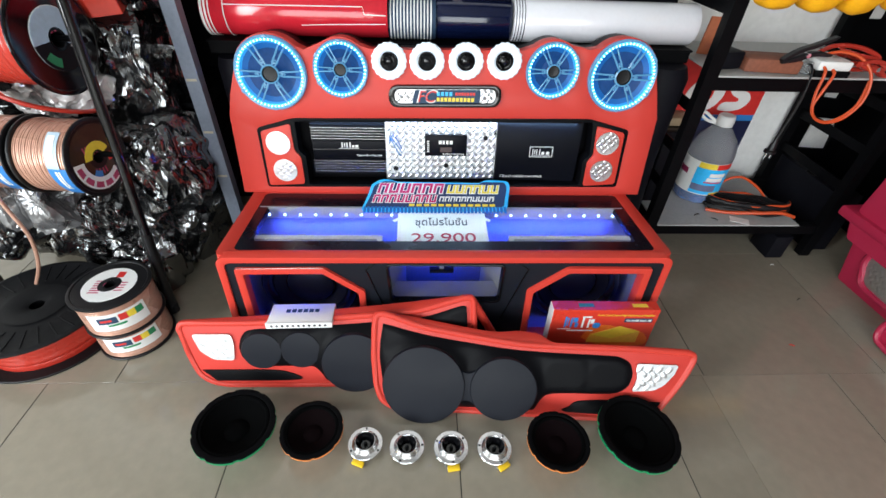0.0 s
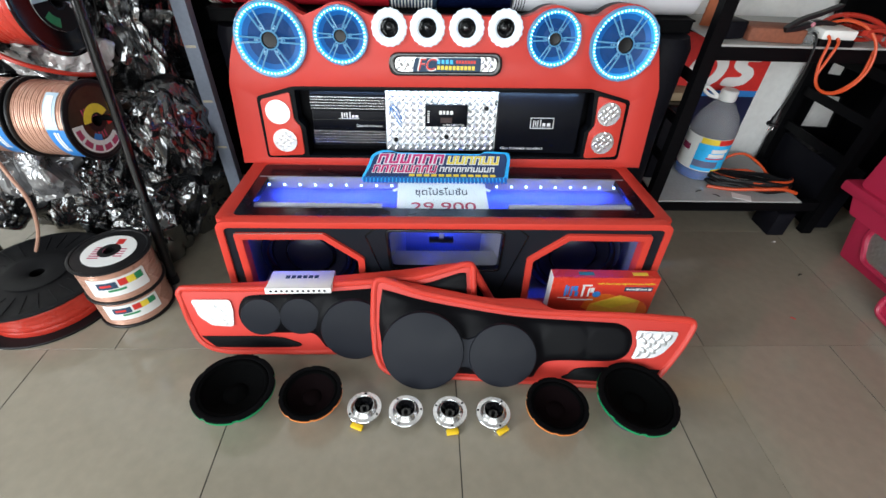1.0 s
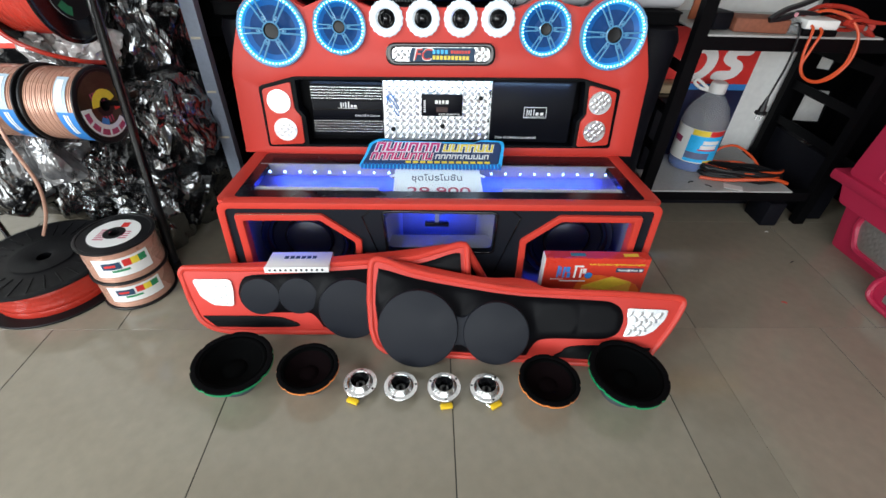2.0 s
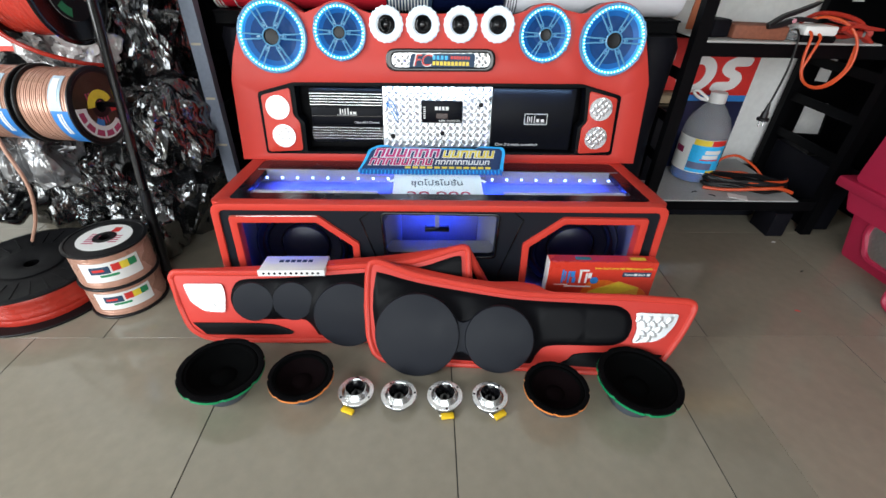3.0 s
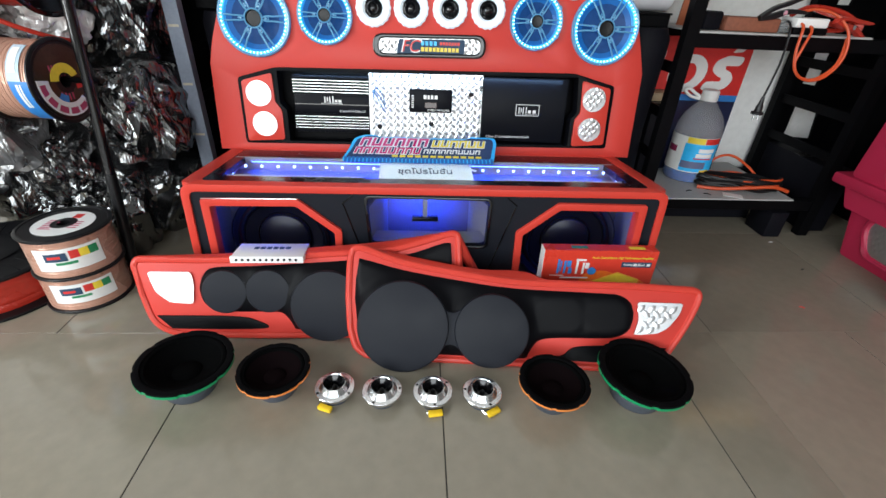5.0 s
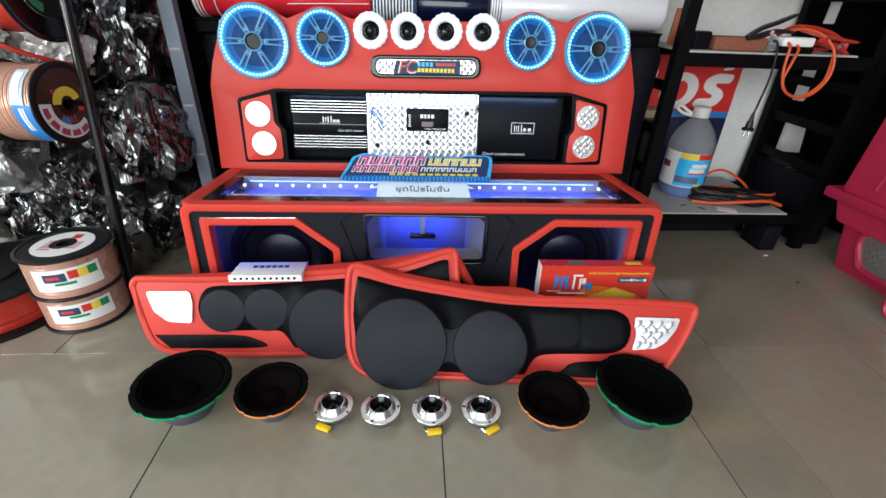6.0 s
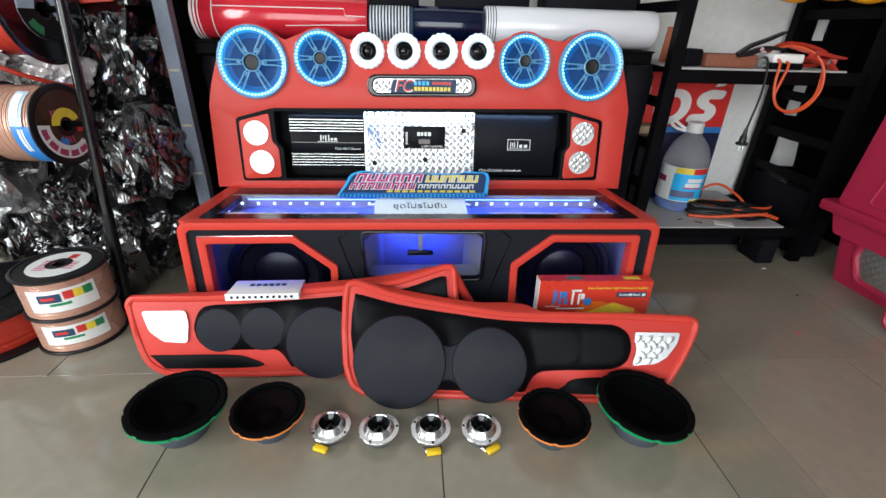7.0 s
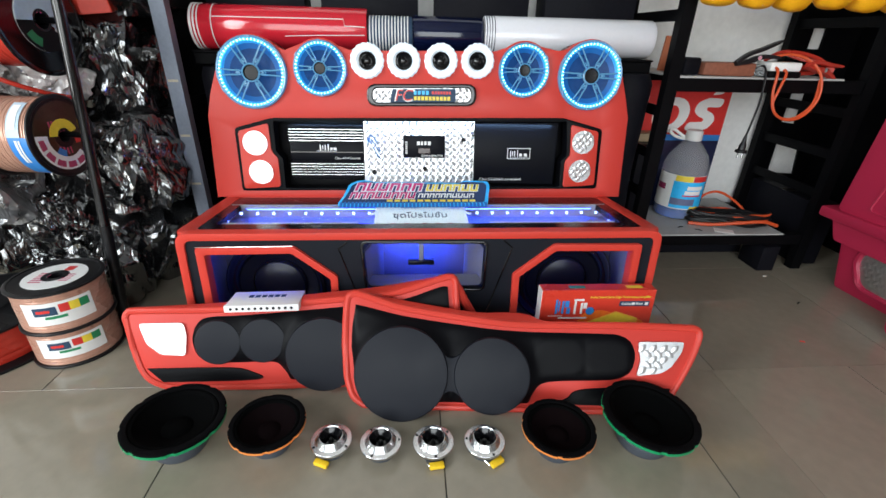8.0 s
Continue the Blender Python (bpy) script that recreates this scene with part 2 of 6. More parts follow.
def plate(loops, z0, z1, bevel=0.0):
    """A flat plate between z0 and z1 with the first loop as outline and the rest as holes."""
    bm = bmesh.new()
    edges = []
    for loop in loops:
        vs = [bm.verts.new((x, y, z0)) for x, y in loop]
        edges += [bm.edges.new((vs[i], vs[(i + 1) % len(vs)])) for i in range(len(vs))]
    got = bmesh.ops.triangle_fill(bm, use_beauty=True, use_dissolve=False, edges=edges)
    faces = [g for g in got["geom"] if isinstance(g, bmesh.types.BMFace)]
    up = bmesh.ops.extrude_face_region(bm, geom=faces)
    verts = [g for g in up["geom"] if isinstance(g, bmesh.types.BMVert)]
    bmesh.ops.translate(bm, verts=verts, vec=(0, 0, z1 - z0))
    bmesh.ops.recalc_face_normals(bm, faces=bm.faces)
    if bevel:
        tops = [e for e in bm.edges if all(abs(v.co.z - max(z0, z1)) < 1e-6 for v in e.verts) and len(e.link_faces) == 2 and e.calc_face_angle(0) > 0.8]
        bmesh.ops.bevel(bm, geom=tops, offset=bevel, segments=2, profile=0.5, affect="EDGES", clamp_overlap=True)
    return bm


def lathe(profile, n=40, bm=None, m=None):
    """A body turned round z from (radius, z) pairs."""
    out = bmesh.new() if bm is None else bm
    m = m or Matrix()
    rings = []
    for r, z in profile:
        if r < 1e-6:
            rings.append([out.verts.new(m @ Vector((0, 0, z)))])
        else:
            rings.append([out.verts.new(m @ Vector((r * math.cos(2 * math.pi * i / n), r * math.sin(2 * math.pi * i / n), z))) for i in range(n)])
    for a, b in zip(rings, rings[1:]):
        for i in range(n):
            j = (i + 1) % n
            quad = [a[i % len(a)], a[j % len(a)], b[j % len(b)], b[i % len(b)]]
            quad = list(dict.fromkeys(quad))
            if len(quad) > 2:
                out.faces.new(quad)
    return out


def tube(pts, r, n=8, closed=False, bm=None):
    """A round bar along a line."""
    out = bmesh.new() if bm is None else bm
    P = [Vector((*p, 0)) if len(p) == 2 else Vector(p) for p in pts]
    k, rings, side = len(P), [], None
    for i in range(k):
        a = P[i - 1] if (closed or i) else P[i]
        b = P[(i + 1) % k] if (closed or i < k - 1) else P[i]
        d = (b - a).normalized()
        if side is None:
            side = d.orthogonal().normalized()
        side = (side - d * side.dot(d)).normalized()
        up = d.cross(side)
        rings.append([out.verts.new(P[i] + r * (math.cos(2 * math.pi * j / n) * side + math.sin(2 * math.pi * j / n) * up)) for j in range(n)])
    pairs = list(zip(rings, rings[1:])) + ([(rings[-1], rings[0])] if closed else [])
    for a, b in pairs:
        for j in range(n):
            out.faces.new((a[j], a[(j + 1) % n], b[(j + 1) % n], b[j]))
    if not closed:
        out.faces.new(rings[0])
        out.faces.new(rings[-1][::-1])
    return out


def inside(x, y, loop):
    hit = False
    for i in range(len(loop)):
        (x0, y0), (x1, y1) = loop[i - 1], loop[i]
        if (y0 > y) != (y1 > y) and x < (x1 - x0) * (y - y0) / (y1 - y0) + x0:
            hit = not hit
    return hit


def tread(loop, z, step=0.024, size=0.011, lift=0.0012):
    """Tread plate: a flat sheet with raised lozenges, crossed by turns."""
    bm = plate([loop], z - 0.003, z)
    xs, ys = [p[0] for p in loop], [p[1] for p in loop]
    ny, nx = int((max(ys) - min(ys)) / (step * 0.5)) + 2, int((max(xs) - min(xs)) / step) + 2
    for j in range(ny):
        for i in range(nx):
            cx, cy = min(xs) + (i + 0.5 * (j % 2)) * step, min(ys) + j * step * 0.5
            turn = math.pi / 4 if j % 2 else -math.pi / 4
            if not all(inside(cx + dx, cy + dy, loop) for dx in (-size * 0.45, size * 0.45) for dy in (-size * 0.45, size * 0.45)):
                continue
            c, s = math.cos(turn), math.sin(turn)
            def put(u, v, h):
                return bm.verts.new((cx + c * u - s * v, cy + s * u + c * v, z + h))
            base = [put(-size, 0, 0), put(-size * 0.4, -size * 0.5, 0), put(size * 0.4, -size * 0.5, 0), put(size, 0, 0), put(size * 0.4, size * 0.5, 0), put(-size * 0.4, size * 0.5, 0)]
            top = [put(-size * 0.55, 0, lift), put(size * 0.55, 0, lift)]
            bm.faces.new((base[0], base[1], top[0]))
            bm.faces.new((base[1], base[2], top[1], top[0]))
            bm.faces.new((base[2], base[3], top[1]))
            bm.faces.new((base[3], base[4], top[1]))
            bm.faces.new((base[4], base[5], top[0], top[1]))
            bm.faces.new((base[5], base[0], top[0]))
    return bm


def words(text, height, width=0.0, depth=0.0006, align="CENTER", shear=0.0):
    """Raised letters in the built-in font, as a mesh, fitted to a height and, where given, a width."""
    cu = bpy.data.curves.new("words", "FONT")
    cu.body, cu.size, cu.extrude, cu.align_x, cu.align_y, cu.shear = text, height, depth, align, "CENTER", shear
    ob = bpy.data.objects.new("words", cu)
    scene.collection.objects.link(ob)
    bpy.context.view_layer.update()
    me = bpy.data.meshes.new_from_object(ob.evaluated_get(bpy.context.evaluated_depsgraph_get()))
    bpy.data.objects.remove(ob)
    if width and len(me.vertices):
        xs = [v.co.x for v in me.vertices]
        me.transform(Matrix.Diagonal((width / max(max(xs) - min(xs), 1e-6), 1, 1, 1)))
    me.materials.clear()
    return me


def bars(rows, depth=0.0006, slant=0.0):
    """Plain bars in place of writing: rows of (x0, x1, y0, y1); slant: how far they lean to the right."""
    bm = bmesh.new()
    for x0, x1, y0, y1 in rows:
        box(x0, x1, y0, y1, 0, depth, bm=bm)
    if slant:
        bm.transform(Matrix(((1, slant, 0, -slant * 0.06), (0, 1, 0, 0), (0, 0, 1, 0), (0, 0, 0, 1))))
    return bm

# ---- the shop room ----


def slab(name, x0, x1, y0, y1, z0, z1, material, label):
    return solid(name, box(x0, x1, y0, y1, z0, z1), material, label, "wall", kind="structure")


slab("wall_back", -2.7, 3.3, 2.02, 2.20, 0, 3.1, WALL, "white painted back wall of the shop")
# out of view; its dark colour holds down the bounced light
slab("wall_right", 3.15, 3.30, -2.7, 2.02, 0, 3.1, WALL_DARKENED, "unseen side wall of the shop, darkened to cut bounced light")
slab("wall_left_rear", -2.85, -2.7, 0.6, 2.20, 0, 3.1, WALL, "white painted side wall beside the door opening")
slab("wall_left_front", -2.85, -2.7, -2.7, -1.8, 0, 3.1, WALL, "white painted side wall beside the door opening")
slab("wall_left_lintel", -2.85, -2.7, -1.8, 0.6, 2.7, 3.1, WALL, "white painted lintel over the side opening")
slab("wall_front_lintel", -2.85, 3.3, -2.85, -2.7, 2.95, 3.1, WALL, "white painted lintel over the open shop front")
slab("wall_front_pier", 1.6, 3.3, -2.85, -2.7, 0, 2.95, WALL, "white painted pier beside the open shop front")
# out of view as well, and darkened for the same reason
tagged(slab("ceiling", -2.85, 3.3, -2.85, 2.20, 3.1, 3.2, CEIL, "unseen ceiling, darkened to cut bounced light"), category="ceiling")

# ---- the tall console ----
CON = face(-0.014, 1.50, 0.336, 7.4)
console = thing("speaker_console", "red leatherette speaker console with blue lit rings on a red box", "speaker cabinet", CON)
RING_X = (-0.533, -0.325, 0.317, 0.536)
RING_Y = (0.389, 0.405, 0.411, 0.399)
RING_R = (0.106, 0.082, 0.082, 0.106)
TW_X, TW_Y = (-0.180, -0.067, 0.050, 0.166), (0.430, 0.432, 0.434, 0.436)


def console_outline():
    pts = [(-0.692, 0.0), (0.692, 0.0), (0.686, 0.27)]
    def arc(cx, cy, r, a0, a1, n=12):
        return [(cx + r * math.cos(radians(a0 + (a1 - a0) * i / n)), cy + r * math.sin(radians(a0 + (a1 - a0) * i / n))) for i in range(n + 1)]
    pts += [(0.668, 0.335)] + arc(0.536, 0.399, 0.110, 5, 135)
    pts += [(0.425, 0.472)] + arc(0.317, 0.411, 0.088, 55, 130)
    pts += [(0.222, 0.466), (0.05, 0.464), (-0.12, 0.461), (-0.235, 0.461)]
    pts += arc(-0.325, 0.405, 0.088, 50, 125) + [(-0.430, 0.456)]
    pts += arc(-0.533, 0.389, 0.110, 45, 175) + [(-0.669, 0.325), (-0.685, 0.26)]
    return pts


BAY = rounded([(-0.607, 0.022), (0.604, 0.030), (0.600, 0.232), (0.462, 0.267), (-0.490, 0.256), (-0.608, 0.224)], 0.012)
BAY_IN = rounded([(-0.466, 0.030), (0.470, 0.036), (0.468, 0.124), (0.486, 0.144), (0.476, 0.255), (-0.486, 0.246), (-0.486, 0.150), (-0.466, 0.128)], 0.006)
HOLES = [circle(x, y, r * 0.88, 44) for x, y, r in zip(RING_X, RING_Y, RING_R)] + [circle(x, y, 0.031, 28) for x, y in zip(TW_X, TW_Y)]
part("body", plate([console_outline(), BAY, *HOLES], -0.055, 0.0, 0.010), RED, console)
# unseen back and sides, coloured black to keep red reflections off the bags
part("rear_body", plate([console_outline()], -0.105, -0.088), BLACK, console, "unseen back panel, black to cut red reflections")
part("side_skin", plate([console_outline(), BAY], -0.088, -0.055), BLACK, console, "unseen side skin, black to cut red reflections")
part("bay_frame", plate([BAY, BAY_IN], -0.05, 0.004, 0.004), BLACK, console, "black leatherette bay frame")
part("bay_back", plate([BAY], -0.0875, -0.082), BLACK, console)

# lamp panels at both ends of the bay
LAMP_L = rounded([(-0.597, 0.030), (-0.480, 0.036), (-0.480, 0.130), (-0.499, 0.152), (-0.501, 0.240), (-0.596, 0.215)], 0.010)
LAMP_R = rounded([(0.481, 0.036), (0.592, 0.044), (0.586, 0.224), (0.490, 0.246), (0.497, 0.146), (0.481, 0.126)], 0.010)
for loop, spots in ((LAMP_L, ((-0.546, 0.178), (-0.537, 0.085))), (LAMP_R, ((0.535, 0.189), (0.534, 0.092)))):
    panel = part("lamp_panel", plate([loop], -0.01, 0.010, 0.004), RED_EDGE, console)
    for x, y in spots:
        disc = rounded(circle(0, 0, 0.0385, 36), 0.0)
        part("lamp_disc", tread(disc, 0.0135, 0.0230, 0.0115, 0.0009 if x < 0 else 0.0014), TREAD, panel, "round tread plate lamp disc", pose(x, y, 0))

# badge under the small horns
CAPS = rounded([(-0.185, 0.295), (0.166, 0.300), (0.166, 0.368), (-0.185, 0.363)], 0.034, 8)
CAPS_IN = rounded([(-0.166, 0.308), (0.148, 0.313), (0.148, 0.355), (-0.166, 0.350)], 0.021, 8)
badge = part("badge_frame", plate([CAPS, CAPS_IN], 0.0, 0.012, 0.004), GLOSS, console)
part("badge_plate", tread(CAPS_IN, 0.004, 0.020, 0.009, 0.0018), TREAD, badge)
part("badge_sticker", plate([rounded([(-0.112, 0.308), (0.098, 0.311), (0.100, 0.352), (-0.104, 0.349)], 0.006)], 0.0045, 0.0075), INK, badge)
part("badge_print", words("FC", 0.056, 0.066, 0.0010, shear=0.25), LABEL, badge, "white letter edge", pose(-0.0705, 0.3285, 0.0078), 0)
part("badge_print", words("FC", 0.048, 0.057, 0.0012, shear=0.25), LABEL_RED, badge, "red letters", pose(-0.070, 0.3290, 0.0088), 0)
part("badge_print", bars([(-0.036 + 0.013 * i, -0.027 + 0.013 * i, 0.333, 0.345) for i in range(4)], 0.0012), LABEL_CYAN, badge, "cyan bars", pose(0, 0, 0.0074))
part("badge_print", bars([(0.022 + 0.009 * i, 0.029 + 0.009 * i, 0.335, 0.344) for i in range(7)], 0.0012), LABEL_RED, badge, "red bars", pose(0, 0, 0.0074))
part("badge_print", bars([(-0.036 + 0.012 * i, -0.027 + 0.012 * i, 0.316, 0.328) for i in range(10)], 0.0012), LABEL_YEL, badge, "yellow bars", pose(0, 0, 0.0074))

# tread plate between the amplifiers
part("tread_sheet", tread([(-0.205, 0.040), (0.170, 0.045), (0.168, 0.256), (-0.203, 0.253)], -0.030, 0.0235, 0.0105, 0.0019), TREAD, console, "bright aluminium tread plate")
for x, y in ((0.132, 0.190), (0.002, 0.092), (-0.172, 0.080)):
    part("cable_hole", lathe([(0.0, 0.0015), (0.008, 0.0015), (0.008, 0)], 20), RUBBER, console, "", pose(x, y, -0.029))


def ring_speaker(r, m):
    """A coaxial speaker behind an acrylic wheel-shaped grille with a ring of small lamps."""
    sp = thing("ring_speaker", "speaker behind a clear spoked grille with a glowing blue ring", "speaker", m, "ring speakers on the console")
    part("rim", lathe([(r, 0), (r, 0.010), (r * 0.97, 0.014), (r * 0.93, 0.013), (r * 0.93, 0.0)], 64), SPOKE, sp)
    part("light_ring", lathe([(r * 0.93, 0.008), (r * 0.905, 0.0125), (r * 0.865, 0.011), (r * 0.85, 0.004)], 64), RING_GLOW, sp, "glowing ring")
    # fall-off of the ring's light, painted as three bands of weaker emission
    part("hot_band", lathe([(r * 0.85, 0.004), (r * 0.82, 0.001), (r * 0.80, -0.0005)], 48), RING_HOT, sp, "edge with the ring's glow painted in")
    part("glow_band", lathe([(r * 0.80, -0.0005), (r * 0.66, -0.0075)], 48), RING_BAND, sp, "blue band with the ring's glow painted in")
    part("cone", lathe([(r * 0.66, -0.0075), (r * 0.35, -0.022), (r * 0.2, -0.02), (0, -0.014)], 48), RING_BLUE, sp, "dark blue cone with faint painted glow")
    part("hub", lathe([(r * 0.25, 0.004), (r * 0.25, 0.015), (r * 0.20, 0.018), (r * 0.19, 0.012), (0, 0.010)], 36), PLASTIC, sp, "dark round hub")
    part("hub_ring", lathe([(r * 0.26, 0.012), (r * 0.26, 0.017), (r * 0.22, 0.019), (r * 0.21, 0.0155)], 36), SPOKE, sp)
    dots = bmesh.new()
    n = 56 if r > 0.09 else 44
    for i in range(n):
        a = 2 * math.pi * i / n
        box(-0.0026, 0.0026, -0.0017, 0.0017, 0, 0.0035, bm=dots)
        dots.verts.ensure_lookup_table()
        bmesh.ops.transform(dots, matrix=Matrix.Translation((r * 0.885 * math.cos(a), r * 0.885 * math.sin(a), 0.0112)) @ pose(0, 0, 0, 0, 0, math.degrees(a)), verts=dots.verts[-8:])
    tagged(part("led_band", dots, LED_DOT, sp, "small cold white lamps", smooth=0), kind="stuff")
    for i in range(6):
        a = 2 * math.pi * i / 6
        bm = bmesh.new()
        for sg in (-1, 1):
            tube([(q * r * math.cos(a) - sg * o * r * math.sin(a), q * r * math.sin(a) + sg * o * r * math.cos(a), h) for q, o, h in ((0.24, 0.035, 0.013), (0.36, 0.062, 0.0145), (0.55, 0.062, 0.0145), (0.86, 0.085, 0.012))], r * 0.027, 6, bm=bm)
        tube([(r * 0.38 * math.cos(a - 0.13), r * 0.38 * math.sin(a - 0.13), 0.013), (r * 0.42 * math.cos(a), r * 0.42 * math.sin(a), 0.0145), (r * 0.38 * math.cos(a + 0.13), r * 0.38 * math.sin(a + 0.13), 0.013)], r * 0.02, 6, bm=bm)
        part("spoke", bm, SPOKE, sp)
        part("grille_bolt", lathe([(r * 0.035, 0), (r * 0.035, 0.003), (0, 0.004)], 10), SPOKE, sp, "", pose(r * 0.34 * math.cos(a), r * 0.34 * math.sin(a), 0.014))
    for i in range(6):
        a = 2 * math.pi * (i + 0.5) / 6
        part("rim_tab", box(-0.006, 0.006, -0.004, 0.004, 0, 0.004, 0.001), SPOKE, sp, "", pose(r * 0.955 * math.cos(a), r * 0.955 * math.sin(a), 0.0125, 0, 0, math.degrees(a) + 90))
    return sp


for x, y, r in zip(RING_X, RING_Y, RING_R):
    ring_speaker(r, CON @ pose(x, y, 0.0005))


def lit_tweeter():
    tw = thing("lit_tweeter", "round tweeter in a glowing white ribbed ring", "tweeter", CON @ pose(TW_X[0], TW_Y[0], 0.0005), "tweeters on the console")
    bm = bmesh.new()
    n = 72
    prof = [(0.051, 0), (0.051, 0.010), (0.046, 0.015), (0.033, 0.013), (0.0265, 0.006)]
    rings = []
    for r, z in prof:
        rings.append([bm.verts.new(((r + (0.0018 if i % 4 < 2 and r > 0.045 else 0)) * math.cos(2 * math.pi * i / n), (r + (0.0018 if i % 4 < 2 and r > 0.045 else 0)) * math.sin(2 * math.pi * i / n), z)) for i in range(n)])
    for a, b in zip(rings, rings[1:]):
        for i in range(n):
            bm.faces.new((a[i], a[(i + 1) % n], b[(i + 1) % n], b[i]))
    part("glowing_ring", bm, TW_GLOW, tw, "glowing white ring", smooth=20)
    part("horn", lathe([(0.0270, 0.0085), (0.0245, 0.0095), (0.015, -0.004), (0.011, -0.012), (0, -0.012)], 36), GLOSS, tw, "gloss black horn")
    part("bullet", lathe([(0.009, -0.010), (0.0110, 0.000), (0.0095, 0.006), (0.005, 0.009), (0, 0.010)], 24), GLOSS, tw, "gloss black centre bullet")
    part("bright_ring", lathe([(0.0128, -0.003), (0.0142, 0.000), (0.0132, 0.001), (0.0120, -0.001)], 24), CHROME, tw, "thin bright ring")
    return tw


first = lit_tweeter()
for x, y in list(zip(TW_X, TW_Y))[1:]:
    copy_thing(first, CON @ pose(x, y, 0.0005))

# cold LED strip under the upper edge of the bay
lamp("led_strip_bay", CON @ pose(-0.005, 0.243, -0.012, -62, 0, 0), 0.88, 0.008, 0.8, (0.35, 0.62, 1.0))

# amplifiers and capacitor in the bay
amp = thing("amplifier", "black ribbed car amplifier with silver fins in the console bay", "amplifier", CON @ pose(-0.326, 0.147, -0.082))
part("body", box(-0.122, 0.122, -0.090, 0.090, 0, 0.052, 0.003), AMP_BLACK, amp)
part("cover", box(-0.120, 0.120, -0.030, 0.030, 0.052, 0.0575, 0.002), AMP_BLACK, amp)
part("cover_groove", box(-0.119, 0.119, -0.0015, 0.0015, 0.0575, 0.0582), GLOSS, amp)
for y in (0.083, 0.074, 0.065, 0.056, 0.047, 0.038, -0.038, -0.047, -0.056, -0.065, -0.074, -0.083):
    fin = part("fin", box(-0.121, 0.121, y - 0.0022, y + 0.0022, 0.052, 0.063, 0.0008, 1), AMP_BLACK, amp)
    if abs(y) < 0.08:
        part("fin_edge", box(-0.121, 0.121, y - 0.0009, y + 0.0009, 0.063, 0.0636), ALU, fin, "bare aluminium edge")
part("side_rail", box(0.122, 0.134, -0.088, 0.088, 0.0, 0.045, 0.002), ALU, amp)
for i in range(6):
    part("terminal", box(0.124, 0.133, -0.080 + 0.028 * i, -0.066 + 0.028 * i, 0.045, 0.050, 0.001, 1), PLASTIC, amp)
part("emblem", bars([(-0.024, -0.020, 0.006, 0.024), (-0.016, -0.012, 0.010, 0.022), (-0.008, -0.004, 0.006, 0.024), (0.002, 0.006, 0.006, 0.026), (0.010, 0.018, 0.007, 0.015), (0.021, 0.031, 0.007, 0.015), (-0.034, 0.034, 0.003, 0.0045)]), LABEL, amp, "white printed emblem", pose(0, 0, 0.0576))
part("writing", words("Class-AB 4 Channel", 0.0105), LABEL, amp, "white letters", pose(0.066, -0.020, 0.0580), 0)

mono = thing("amplifier", "flat matt black monoblock car amplifier in the console bay", "amplifier", CON @ pose(0.313, 0.146, -0.082))
part("body", plate([rounded([(-0.142, -0.100), (0.140, -0.106), (0.143, 0.104), (-0.142, 0.100)], 0.004)], 0.0, 0.060, 0.004), AMP_BLACK, mono)
part("end_rail", box(-0.156, -0.142, -0.096, 0.094, 0.0, 0.045, 0.002), ALU, mono)
for i, y in enumerate((-0.075, -0.030, 0.015, 0.060)):
    part("terminal", box(-0.1555, -0.1430, y - 0.014, y + 0.014, 0.045, 0.052, 0.002), PLASTIC, mono)
FR = rounded([(-0.028, -0.018), (0.052, -0.018), (0.052, 0.019), (-0.028, 0.019)], 0.002)
part("emblem_frame", plate([FR, rounded([(-0.026, -0.016), (0.050, -0.016), (0.050, 0.017), (-0.026, 0.017)], 0.001)], 0.060, 0.0608), LABEL, mono, "thin white frame")
part("emblem", bars([(-0.018, -0.015, -0.010, 0.010), (-0.011, -0.008, -0.007, 0.008), (-0.004, -0.001, -0.010, 0.010), (0.006, 0.009, -0.010, 0.012), (0.014, 0.024, -0.009, 0.001), (0.030, 0.041, -0.009, 0.001), (-0.021, 0.045, -0.0125, -0.0115)]), LABEL, mono, "white printed emblem", pose(0, 0, 0.0601))
part("writing", words("Class D Linkable monoblock", 0.0125, 0.150, shear=0.35), LABEL, mono, "white slanted letters", pose(-0.050, -0.088, 0.0605), 0)

cap = thing("capacitor_module", "small dark capacitor module with a display on tread plate", "capacitor", CON @ pose(-0.002, 0.168, -0.0285))
part("body", box(-0.070, 0.070, -0.036, 0.036, 0, 0.020, 0.003), AMP_BLACK, cap)
part("display", box(-0.020, 0.020, -0.022, -0.004, 0.020, 0.0215, 0.001, 1), mat("dim_display", (0.05, 0.03, 0.03), 0.15, bump=0), cap)
part("emblem", bars([(-0.024, -0.014, 0.006, 0.018), (-0.011, -0.004, 0.006, 0.018), (0.0, 0.008, 0.006, 0.018), (0.012, 0.022, 0.006, 0.018)]), LABEL, cap, "pale emblem", pose(0, 0, 0.0202))
part("writing", words("SUPER CAPACITOR", 0.0085), LABEL, cap, "white letters", pose(0.026, -0.029, 0.0206), 0)
for i in range(5):
    part("terminal", box(-0.060 + 0.027 * i, -0.046 + 0.027 * i, 0.036, 0.042, 0.004, 0.016, 0.001, 1), ALU, cap)
part("side_print", bars([(-0.063, -0.056, -0.022 + 0.007 * i, -0.018 + 0.007 * i) for i in range(6)]), LABEL, cap, "", pose(0, 0, 0.0202))
